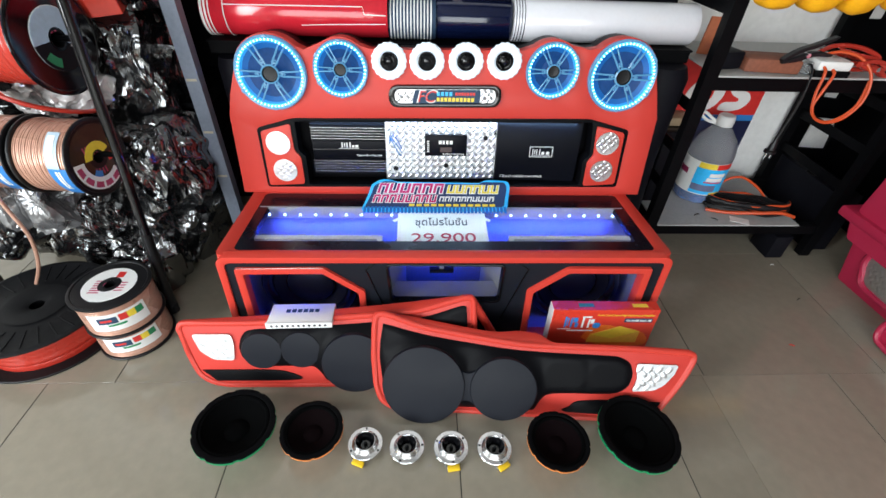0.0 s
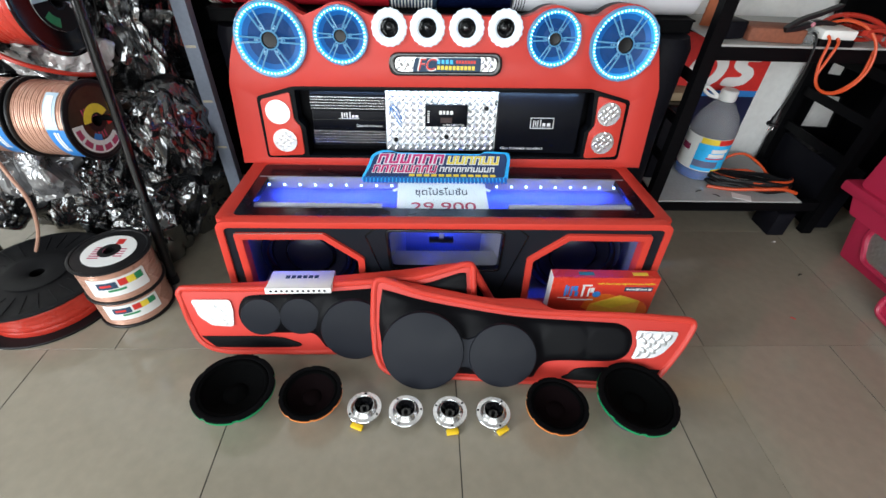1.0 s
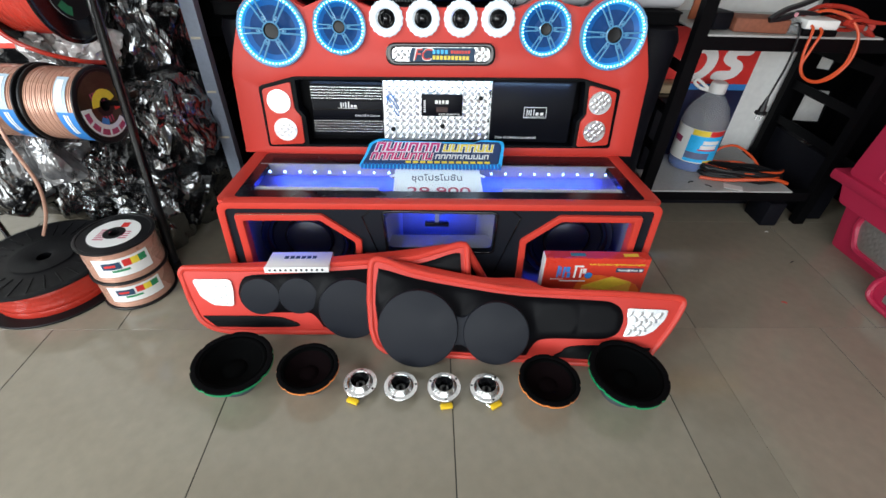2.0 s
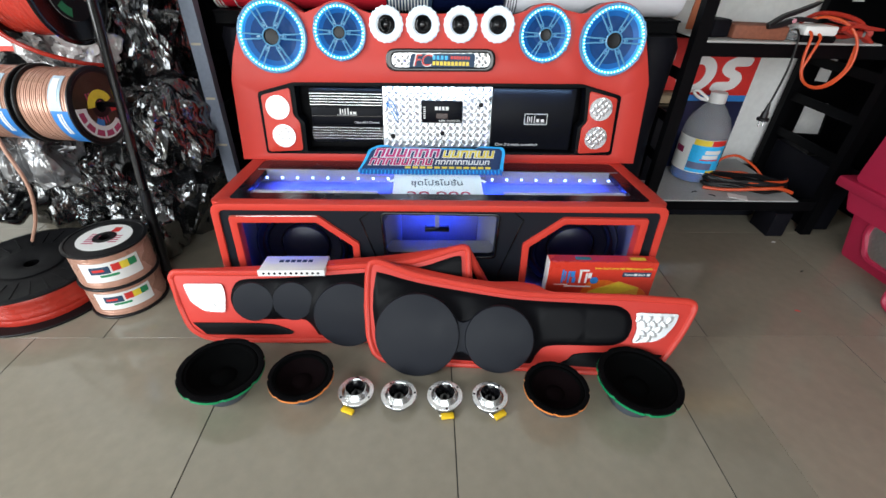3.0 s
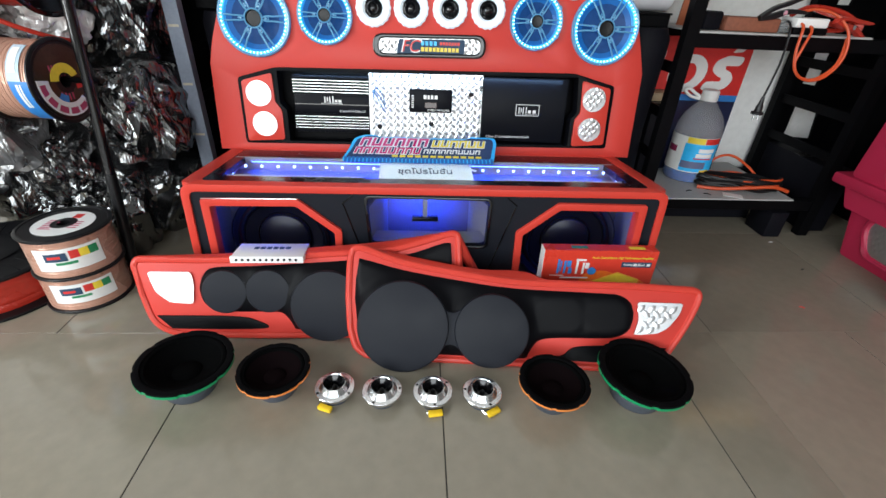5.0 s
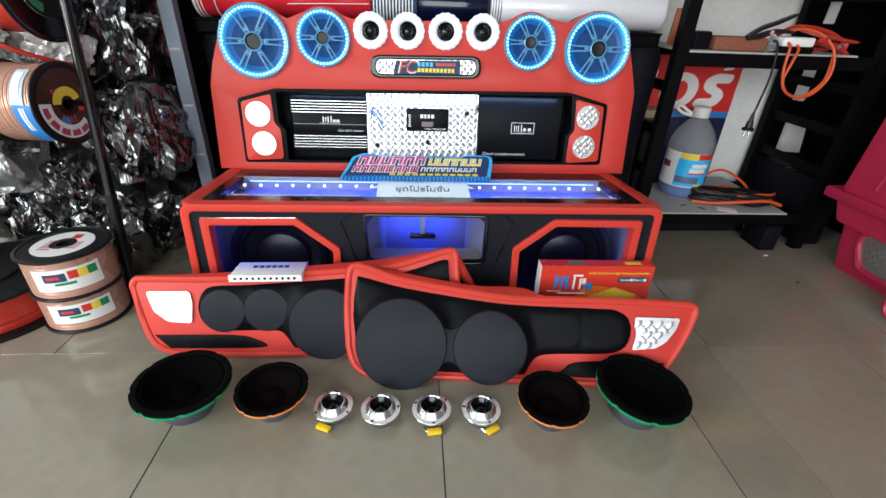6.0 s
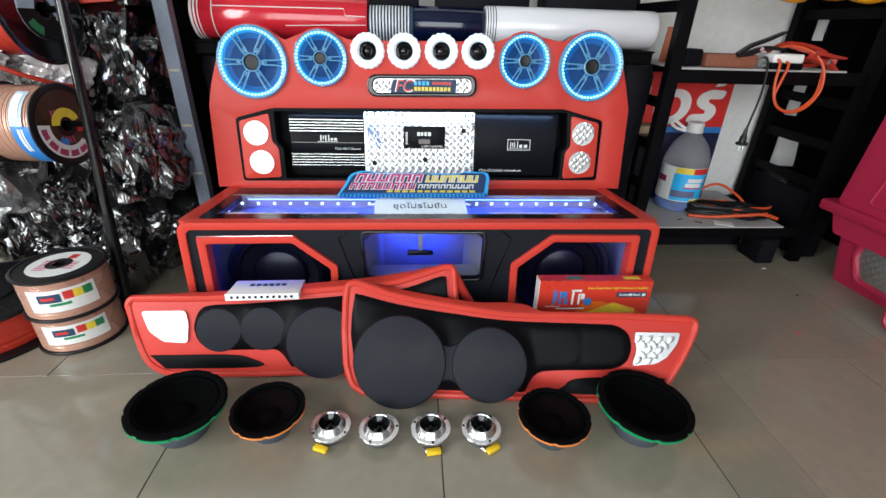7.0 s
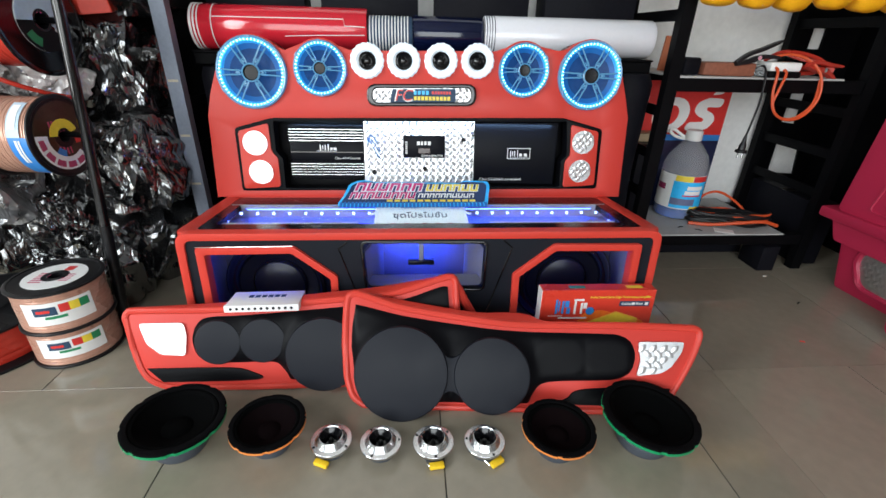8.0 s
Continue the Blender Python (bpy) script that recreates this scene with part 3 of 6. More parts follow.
for k in range(3):
    solid("signal_wire", tube(spline([(-0.19, 0.175 + 0.01 * k, -0.012), (-0.178, 0.205 - 0.012 * k, 0.004), (-0.160, 0.185 - 0.02 * k, 0.0), (-0.150, 0.150 - 0.012 * k, -0.024)], 6), 0.0016, 6), LABEL_BLUE, "thin blue wire loop on the tread plate", "wire", CON)

# ---- the low box ----
CX, FY = -0.022, 1.10
LOW = face(CX, FY, 0.0)
low = thing("subwoofer_box", "long red and black leatherette subwoofer box with a glass top", "speaker cabinet", LOW)
SLOPE = 0.10


def top_z(y):
    return 0.376 - SLOPE * (y - FY)


OUT = rounded([(-0.654, 0.004), (0.656, 0.004), (0.642, 0.376), (-0.634, 0.376)], [0.01, 0.01, 0.03, 0.03])
INN = rounded([(-0.634, 0.02), (0.636, 0.02), (0.623, 0.357), (-0.615, 0.357)], [0.005, 0.005, 0.02, 0.02])
part("front_border", plate([OUT, INN], -0.03, 0.0, 0.009), RED_EDGE, low, "rounded red border")


def mirror(loop, k=1.0):
    return [(-x * k, y) for x, y in loop][::-1]


OPEN_L = [(-0.600, 0.03), (-0.245, 0.03), (-0.238, 0.250), (-0.345, 0.340), (-0.590, 0.338)]
OPEN_LI = [(-0.579, 0.052), (-0.264, 0.052), (-0.257, 0.242), (-0.351, 0.321), (-0.570, 0.319)]
OPEN_L, OPEN_LI = rounded(OPEN_L, 0.008), rounded(OPEN_LI, 0.006)
OPEN_R, OPEN_RI = mirror(OPEN_L), mirror(OPEN_LI)
WIN = rounded([(-0.160, 0.204), (0.156, 0.202), (0.157, 0.342), (-0.168, 0.345)], 0.014)
WIN_O = rounded([(-0.168, 0.197), (0.164, 0.195), (0.165, 0.349), (-0.176, 0.352)], 0.018)
part("front_panel", plate([INN, OPEN_L, OPEN_R, WIN], -0.024, -0.006), PAD, low, "black leatherette front")
for o, i in ((OPEN_L, OPEN_LI), (OPEN_R, OPEN_RI)):
    part("opening_frame", plate([o, i], -0.03, 0.004, 0.003), RED_EDGE, low, "rounded red opening frame")
# highlight along the left frame's top, put in as a chrome tube
part("bright_edge", tube([(-0.588, 0.340, 0.003), (-0.346, 0.342, 0.003)], 0.0010, 6), CHROME, low, "highlight on the frame edge, built as a thin chrome line")
part("window_frame", plate([WIN_O, WIN], -0.024, -0.001, 0.002), GLOSS, low, "black window edge")
for sgn in (-1, 1):
    line = [(sgn * 0.205, 0.351), (sgn * 0.232, 0.328), (sgn * 0.228, 0.318), (sgn * 0.190, 0.185), (sgn * 0.172, 0.12)]
    part("seam", tube([(x, y, -0.0055) for x, y in line], 0.0022, 6), GLOSS, low, "dark curved seam")
# shell
# sides out of view: black only so the film bags reflect less red
part("side", box(-0.655, -0.632, 0.0, 0.33, -0.42, -0.03), BLACK, low, "unseen side panel, black to cut red reflections")
part("side", box(0.633, 0.655, 0.0, 0.33, -0.42, -0.03), BLACK, low, "unseen side panel, black to cut red reflections")
part("bottom", box(-0.632, 0.633, 0.0, 0.015, -0.42, -0.03), BLACK, low)
part("back", box(-0.632, 0.633, 0.015, 0.32, -0.62, -0.60), RED, low)
TOP = LOW.inverted() @ pose(CX, FY, 0.376, 0, 0, 0) @ pose(0, 0, 0, -math.degrees(math.atan(SLOPE)))
TO = rounded([(-0.640, 0.012), (0.645, 0.012), (0.660, 0.640), (-0.660, 0.640)], [0.03, 0.03, 0.004, 0.004])
TI = rounded([(-0.598, 0.040), (0.604, 0.040), (0.612, 0.395), (-0.608, 0.395)], 0.02)
GL = rounded([(-0.566, 0.088), (0.564, 0.088), (0.574, 0.300), (-0.574, 0.300)], 0.008)
part("top_border", plate([TO, TI], -0.026, 0.0, 0.010), RED_EDGE, low, "rounded red top border", TOP)
part("top_panel", plate([TI, GL], -0.02, -0.001), mat("black_glass_border", (0.004, 0.004, 0.008), 0.25, bump=0.05, spec=0.25), low, "smooth black panel round the glass", TOP)
glass = part("glass_pane", plate([GL], -0.006, -0.002), PANE, low, "clear glass pane", TOP)
glass.visible_shadow = False
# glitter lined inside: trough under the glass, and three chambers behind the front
# floor and ramp take the darkened glitter, to keep the glow deep blue
part("trough_floor", box(-0.600, 0.602, 0.298, 0.303, -0.292, -0.108), SILVER_DIMMED, low, "silver glitter lining")
part("trough_ramp", box(-0.600, 0.602, -0.003, 0.003, -0.082, 0.0), SILVER_DIMMED, low, "sloping silver glitter lining, darkened", pose(0, 0.342, -0.036, -29))
part("trough_back", box(-0.600, 0.602, 0.298, 0.346, -0.298, -0.292), SILVER, low, "silver glitter lining")
for x0, x1 in ((-0.606, -0.600), (0.602, 0.608)):
    part("trough_end", box(x0, x1, 0.298, 0.345, -0.292, -0.045), SILVER, low, "silver glitter lining")
part("chrome_strip", plate([[(-0.575, -0.118), (-0.575, -0.137), (-0.192, -0.137), (-0.192, -0.090), (-0.206, -0.090), (-0.206, -0.118)]], 0.343, 0.350), SHELF_TOP, low, "pale strip under the glass", pose(0, 0, 0, -90) @ Matrix.Diagonal((1, -1, 1, 1)))
part("chrome_strip", plate([[(0.578, -0.118), (0.578, -0.137), (0.190, -0.137), (0.190, -0.090), (0.204, -0.090), (0.204, -0.118)]], 0.343, 0.350), SHELF_TOP, low, "pale strip under the glass", pose(0, 0, 0, -90) @ Matrix.Diagonal((1, -1, 1, 1)))
# silver lining too, its colour darkened to deepen the blue
part("chamber_back", box(-0.62, 0.62, 0.015, 0.292, -0.215, -0.205), SILVER_DIMMED, low, "silver glitter lining")
part("chamber_floor", box(-0.62, 0.62, 0.015, 0.020, -0.205, -0.03), SILVER, low, "silver glitter lining")
for sgn in (-1, 1):
    part("chamber_wall", plate([[(sgn * 0.170, -0.03), (sgn * 0.128, -0.205), (sgn * 0.134, -0.205), (sgn * 0.176, -0.03)]], 0.02, 0.300), SILVER, low, "slanted silver glitter wall", pose(0, 0, 0, -90) @ Matrix.Diagonal((1, -1, 1, 1)) @ pose(0, 0, 0))
    part("chamber_end", box(min(sgn * 0.612, sgn * 0.618), max(sgn * 0.612, sgn * 0.618), 0.02, 0.35, -0.205, -0.03), SILVER, low, "silver glitter lining")
part("window_sill", box(-0.165, 0.165, 0.190, 0.200, -0.095, -0.024), SILVER, low, "silver glitter sill")
for i in range(24):
    x = -0.575 + 1.152 * i / 23
    part("led", box(x - 0.0035, x + 0.0035, 0.314, 0.321, -0.292, -0.288, 0.001, 1), BLUE_LED, low, "blue lamp")
for x in (-0.596, 0.598):
    for k in range(2):
        part("led", box(x - 0.003, x + 0.003, 0.314, 0.321, -0.235 + 0.05 * k, -0.228 + 0.05 * k, 0.001, 1), BLUE_LED, low, "blue lamp")
T = part("light_bar", box(-0.038, 0.038, 0.228, 0.240, -0.122, -0.100, 0.002), GLOSS, low, "black light bar on a bright stem", pose(-0.012, 0, 0))
part("stem", box(-0.007, 0.007, 0.240, 0.345, -0.116, -0.108, 0.001, 1), SILVER, T)
LEDC = (0.02, 0.06, 1.0)
lamp("led_strip_trough", pose(CX, 1.378, 0.336, -40, 0, 0), 1.1, 0.008, 8.0, LEDC, 150)
lamp("led_strip_middle", pose(CX - 0.012, 1.222, 0.290, 62, 0, 0), 0.16, 0.010, 2.0, LEDC, 110)
for sx in (-0.42, 0.40):
    lamp("led_strip_chamber", pose(CX + sx, 1.136, 0.326, 25, 0, 0), 0.34, 0.010, 0.75, LEDC)


def subwoofer(m):
    sw = thing("subwoofer", "large black subwoofer inside the lit box opening", "speaker", m, "subwoofers in the box")
    part("frame_ring", lathe([(0.152, -0.03), (0.152, 0.006), (0.147, 0.008)], 56), RUBBER, sw, "black frame ring")
    part("surround", lathe([(0.150, 0.006), (0.146, 0.014), (0.138, 0.022), (0.128, 0.024), (0.118, 0.018), (0.112, 0.006)], 56), GLOSS, sw, "rolled rubber surround")
    part("cone", lathe([(0.113, 0.007), (0.075, -0.014), (0.072, -0.015)], 48), RUBBER, sw)
    part("dust_cap", lathe([(0.077, -0.013), (0.072, 0.001), (0.055, 0.009), (0.03, 0.014), (0, 0.015)], 40), PLASTIC, sw, "glossy dome")
    part("cap_ring", lathe([(0.080, -0.012), (0.079, -0.006), (0.076, -0.006), (0.075, -0.012)], 40), GLOSS, sw, "glossy ring round the dome")
    return sw


sub = subwoofer(face(-0.455, 1.222, 0.158))
copy_thing(sub, face(0.408, 1.222, 0.158))

# ---- shop sign and price sheet on the low box ----
SG = pose(-0.048, 1.366, 0.350) @ pose(0, 0, 0, 20.0, 0, 0)
sign = thing("shop_sign", "glossy blue edged shop sign with pink and yellow lettering", "sign", SG)
shape = rounded([(-0.245, 0.0), (0.232, 0.006), (0.236, 0.030), (0.250, 0.100), (0.245, 0.125), (0.165, 0.128), (0.150, 0.115), (-0.135, 0.118), (-0.150, 0.128), (-0.185, 0.128), (-0.215, 0.108), (-0.228, 0.050)], 0.012)
part("board", plate([shape], 0.0, 0.006, 0.002), LABEL_CYAN, sign, "bright blue acrylic board")
part("panel", plate([[(x * 0.955, 0.064 + (y - 0.064) * 0.86) for x, y in shape]], 0.006, 0.0072), mat("dark_sign_face", (0.01, 0.03, 0.10), 0.6, bump=0), sign, "dark blue face")
PINKP = mat("magenta_print", (0.55, 0.02, 0.14), 0.3, bump=0)


def glyphs(x0, x1, y0, y1, n, seed):
    """Plain blocks of upright strokes joined by short bars, in place of a shop's name."""
    rnd, rows, w = random.Random(seed), [], (x1 - x0) / n
    for i in range(n):
        a, b = x0 + i * w + w * 0.08, x0 + (i + 1) * w - w * 0.08
        t = (b - a) * 0.27
        rows += [(a, a + t, y0, y1), (b - t, b, y0, y1)]
        k = rnd.random()
        rows.append((a + t, b - t, y1 - t, y1) if k < 0.6 else (a + t, b - t, y0, y0 + t))
    return rows


part("lettering_edge", bars([(a - 0.003, b + 0.003, c - 0.003, d + 0.003) for a, b, c, d in glyphs(-0.200, 0.020, 0.068, 0.108, 6, 1)], 0.0014, 0.22), LABEL, sign, "white edge", pose(0, 0, 0.0072))
part("lettering", bars(glyphs(-0.200, 0.020, 0.068, 0.108, 6, 1), 0.0014, 0.22), PINKP, sign, "magenta blocks", pose(0, 0, 0.0082))
part("lettering_edge", bars([(a - 0.002, b + 0.002, c - 0.002, d + 0.002) for a, b, c, d in glyphs(0.030, 0.205, 0.068, 0.102, 6, 2)], 0.0014, 0.22), LABEL, sign, "white edge", pose(0, 0, 0.0072))
part("lettering_edge", bars([(a - 0.002, b + 0.002, c - 0.002, d + 0.002) for a, b, c, d in glyphs(-0.205, 0.005, 0.030, 0.060, 8, 3)], 0.0014, 0.22), LABEL, sign, "white edge", pose(0, 0, 0.0070))
part("lettering", bars(glyphs(0.030, 0.205, 0.068, 0.102, 6, 2), 0.0014, 0.22), LABEL_YEL, sign, "yellow blocks", pose(0, 0, 0.0082))
part("lettering", bars(glyphs(-0.205, 0.005, 0.030, 0.060, 8, 3), 0.0014, 0.22), PINKP, sign, "magenta blocks", pose(0, 0, 0.0082))
part("lettering", bars(glyphs(0.012, 0.195, 0.034, 0.054, 10, 4), 0.0014, 0.22), LABEL, sign, "white bars", pose(0, 0, 0.0082))
part("lettering", bars([(-0.09 + 0.024 * i, -0.072 + 0.024 * i, 0.014, 0.023) for i in range(12)], 0.0014), LABEL_YEL, sign, "small yellow bars", pose(0, 0, 0.0082))
part("ribbed_foot", bars([(-0.236 + 0.012 * i, -0.228 + 0.012 * i, -0.012, 0.012) for i in range(39)], 0.003), RING_BAND, sign, "ribbed bright blue edge", pose(0, 0, 0.0062))["kind"] = "stuff"
part("foot_rail", tube([(-0.235, -0.002, 0.004), (0.228, 0.004, 0.004)], 0.005, 8), LABEL_CYAN, sign, "bright blue edge")

PS = pose(-0.026, 1.206, 0.3240, 5.2, 0, 0.6)
sheet = thing("price_sheet", "white paper price sheet lying under the glass top", "paper sign", PS)
bm = bmesh.new()
NX, NY = 12, 8
grid = [[bm.verts.new((-0.146 + 0.284 * i / NX, 0.172 * j / NY, 0.0004 + 0.003 * (max(0, j / NY - 0.8) * 5) ** 2 * (0.6 + 0.4 * math.sin(i)))) for i in range(NX + 1)] for j in range(NY + 1)]
for j in range(NY):
    for i in range(NX):
        bm.faces.new((grid[j][i], grid[j][i + 1], grid[j + 1][i + 1], grid[j + 1][i]))
part("paper", bm, PAPER, sheet)
part("price", words("29,900", 0.058, 0.200), INK_RED, sheet, "purple red numbers", pose(-0.002, 0.044, 0.0012), 0)
part("underline", bars([(-0.104, 0.104, 0.019, 0.0215)]), INK_RED, sheet, "", pose(0, 0, 0.001))
part("heading", words("ชุดโปรโมชั่น", 0.044, 0.165), INK, sheet, "dark blue handwriting", pose(-0.006, 0.118, 0.0012), 0)
for sgn in (-1, 1):
    part("tape", plate([[(-0.012, -0.006), (0.012, -0.006), (0.012, 0.006), (-0.012, 0.006)]], 0.001, 0.0016), PAPER, sheet, "clear tape", pose(-0.004 + sgn * 0.146, 0.130, 0.001, 0, 0, sgn * -35))

# ---- door panels that lean on the box ----


def padding(field, discs, nx=110, ny=22):
    """Soft cover over a field: low at its edge, drawn up to each pod, so that it sags between them."""
    lo_x, hi_x = min(p[0] for p in field), max(p[0] for p in field)
    bm, rows = bmesh.new(), []
    for i in range(nx + 1):
        x = lo_x + 0.0005 + (hi_x - lo_x - 0.001) * i / nx
        cuts = []
        for (x0, y0), (x1, y1) in zip(field, field[1:] + field[:1]):
            if (x0 > x) != (x1 > x):
                cuts.append(y0 + (y1 - y0) * (x - x0) / (x1 - x0))
        a, b, col = min(cuts), max(cuts), []
        for j in range(ny + 1):
            y = a + (b - a) * j / ny
            edge = min(y - a, b - y, x - lo_x, hi_x - x)
            h = 0.0
            for cx, cy, r, top in discs:
                far = max(0.0, math.hypot(x - cx, y - cy) - r)
                h += ((top - 0.003) * math.exp(-far / 0.020)) ** 3
            h = h ** (1 / 3) * min(1.0, 0.25 + edge / 0.030)
            col.append(bm.verts.new((x, y, 0.001 + 0.005 * min(1.0, edge / 0.010) + 0.55 * h)))
        rows.append(col)
    for p, q in zip(rows, rows[1:]):
        for j in range(ny):
            bm.faces.new((p[j], q[j], q[j + 1], p[j + 1]))
    return bm


def top_ledge(line, lean):
    """A level shelf that runs back from the upper edge, from (x, height, depth) points."""
    s, c = math.sin(radians(lean)), math.cos(radians(lean))
    bm, rows = bmesh.new(), []
    for x, y, depth in spline(line, 6):
        prof = [(0.002, 0.0045), (depth * 0.5, 0.0075), (depth - 0.004, 0.0055), (depth, -0.001), (depth - 0.003, -0.012), (0.004, -0.018)]
        rows.append([bm.verts.new((x, y + u * s + w * c, -u * c + w * s)) for u, w in prof])
    n = len(rows[0])
    for p, q in zip(rows, rows[1:]):
        for j in range(n):
            bm.faces.new((p[j], p[(j + 1) % n], q[(j + 1) % n], q[j]))
    bm.faces.new(rows[0])
    bm.faces.new(rows[-1][::-1])
    return bm


def door_panel(name, label, m, outline, field, discs, plate_loop, slot, ledge, lean):
    d = thing(name, label, "door panel", m, "door panels")
    part("body", plate([outline], -0.028, 0.0, 0.004), RED, d)
    part("rolled_edge", tube([(x, y, -0.004) for x, y in outline], 0.0095, 10, True), RED_EDGE, d, "rolled red edge")
    part("padded_field", padding(field, discs), BLACK, d, "black padded field stretched between the pods")
    part("top_ledge", top_ledge(ledge, lean), RED_EDGE, d, "rounded red top ledge")
    for x, y, r, h in discs:
        if h < 0.013:  # only a swelling under the cover
            continue
        part("speaker_pod", lathe([(r, 0.004), (r, h - 0.004), (r - 0.002, h - 0.001), (r - 0.007, h), (0, h)], 56), PAD if r > 0.0565 else BLACK, d, "charcoal vinyl covered pod", pose(x, y, 0))
    for (xa, ya, ra, ha), (xb, yb, rb, hb) in zip(discs, discs[1:]):
        if min(ha, hb) < 0.013 or xb - xa > (ra + rb) * 1.12 or abs(ha - hb) > 0.01:
            continue
        mid, w = (xa + ra + xb - rb) / 2, min(ra, rb)
        web = spline([(xa + ra * 0.70, ya + w * 0.66), (mid, (ya + yb) / 2 + w * 0.44), (xb - rb * 0.70, yb + w * 0.66)], 6)
        web += spline([(xb - rb * 0.70, yb - w * 0.66), (mid, (ya + yb) / 2 - w * 0.44), (xa + ra * 0.70, ya - w * 0.66)], 6)
        part("pod_web", plate([web], 0.002, min(ha, hb) * 0.86, 0.004), PAD, d, "charcoal vinyl stretched between two pods")
    part("tread_panel", tread(plate_loop, 0.006, 0.027, 0.0135, 0.0016 if plate_loop[0][0] < 0 else 0.0020), TREAD, d, "aluminium tread plate")
    part("lower_slot", plate([slot], 0.0, 0.004, 0.002), BLACK, d, "black lower slot")
    return d


FRONT = face(0, 0.858, 0.008, 28.8, -4.6)
out_r = spline([(-0.236, 0.150), (-0.235, 0.255), (-0.220, 0.276), (-0.190, 0.272), (-0.101, 0.246), (0.042, 0.225), (0.184, 0.210), (0.330, 0.211), (0.469, 0.214)], 5)
out_r += spline([(0.632, 0.212), (0.648, 0.204), (0.646, 0.180), (0.620, 0.120), (0.576, 0.045), (0.545, 0.004)], 4)
out_r += [(0.45, 0.003), (0.10, 0.003), (-0.15, 0.003)] + spline([(-0.185, 0.004), (-0.212, 0.025), (-0.228, 0.070)], 4)
fld_r = spline([(-0.220, 0.150), (-0.217, 0.240), (-0.200, 0.248), (-0.100, 0.226), (0.042, 0.207), (0.184, 0.194), (0.400, 0.193), (0.448, 0.190), (0.478, 0.172), (0.487, 0.140), (0.478, 0.105), (0.450, 0.085), (0.400, 0.078), (0.300, 0.074), (0.255, 0.066), (0.235, 0.045), (0.222, 0.018)], 4)
fld_r += [(0.10, 0.016), (-0.15, 0.016), (-0.20, 0.03)]
door_panel("door_panel", "red and black car door panel with covered speaker pods, standing on the floor", FRONT, out_r, fld_r,
           [(-0.092, 0.089, 0.114, 0.036), (0.129, 0.088, 0.093, 0.032), (0.300, 0.134, 0.056, 0.012), (0.420, 0.134, 0.054, 0.012)],
           rounded([(0.493, 0.176), (0.608, 0.178), (0.600, 0.150), (0.574, 0.115), (0.548, 0.099), (0.488, 0.092), (0.499, 0.130)], 0.008),
           spline([(0.574, 0.062), (0.450, 0.062), (0.350, 0.054), (0.322, 0.036), (0.318, 0.018), (0.548, 0.018)], 5),
           [(-0.215, 0.272, 0.016), (-0.101, 0.246, 0.030), (0.042, 0.225, 0.030), (0.110, 0.217, 0.034), (0.170, 0.211, 0.048), (0.225, 0.210, 0.042), (0.262, 0.210, 0.016), (0.330, 0.211, 0.012), (0.630, 0.211, 0.012)], 28.8)
REAR = face(0, 0.946, 0.014, 21.8, 0.0)
out_l = spline([(-0.776, 0.185), (-0.768, 0.200), (-0.740, 0.203), (-0.534, 0.203), (-0.306, 0.219), (-0.150, 0.232), (-0.102, 0.238), (-0.028, 0.260), (0.020, 0.275), (0.042, 0.277), (0.051, 0.268)], 5)
out_l += [(0.056, 0.180), (0.065, 0.06), (0.060, 0.004), (-0.10, 0.001), (-0.45, 0.001)] + spline([(-0.660, 0.004), (-0.705, 0.016), (-0.738, 0.045), (-0.760, 0.110)], 4)
fld_l = spline([(0.034, 0.252), (0.010, 0.252), (-0.060, 0.228), (-0.120, 0.216), (-0.300, 0.200), (-0.480, 0.188), (-0.575, 0.184), (-0.604, 0.166), (-0.616, 0.128), (-0.604, 0.088), (-0.570, 0.070), (-0.500, 0.066), (-0.420, 0.066), (-0.395, 0.050), (-0.375, 0.018)], 4)
fld_l += [(-0.10, 0.014), (0.044, 0.014)]
door_panel("door_panel", "red and black car door panel with covered pods, leaning on the box", REAR, out_l, fld_l,
           [(-0.550, 0.122, 0.057, 0.016), (-0.440, 0.124, 0.057, 0.016), (-0.286, 0.089, 0.094, 0.034), (-0.062, 0.096, 0.108, 0.014)],
           rounded([(-0.742, 0.172), (-0.634, 0.172), (-0.628, 0.140), (-0.632, 0.088), (-0.690, 0.092), (-0.725, 0.120)], 0.010),
           spline([(-0.728, 0.056), (-0.540, 0.054), (-0.480, 0.044), (-0.458, 0.020), (-0.690, 0.020)], 5),
           [(-0.750, 0.202, 0.016), (-0.534, 0.203, 0.030), (-0.306, 0.219, 0.036), (-0.150, 0.232, 0.040), (-0.028, 0.260, 0.024), (0.040, 0.277, 0.014)], 21.8)

rear = bpy.data.objects["door_panel.001"]
part("return_edge", tube([(0.050, 0.262, -0.012), (0.075, 0.215, -0.035), (0.150, 0.085, -0.060)], 0.013, 10), RED_EDGE, rear, "rolled red edge behind the tip")
part("return_web", plate([[(0.045, 0.25), (0.068, 0.205), (0.145, 0.075), (0.120, 0.002), (0.045, 0.002)]], -0.066, -0.052), BLACK, rear, "black side behind the tip")

# ---- amplifier carton and crossover case ----
CT = face(0.440, 1.030, -0.028, 2.0, -1.0)
carton = thing("amplifier_carton", "glossy red printed amplifier carton behind the door panel", "carton", CT)
part("carton_body", box(-0.152, 0.164, 0.029, 0.258, -0.038, 0.0, 0.0015, 1), CARD_RED, carton)
part("carton_side", box(-0.1535, -0.152, 0.031, 0.257, -0.037, -0.002), LABEL, carton, "pale carton side")
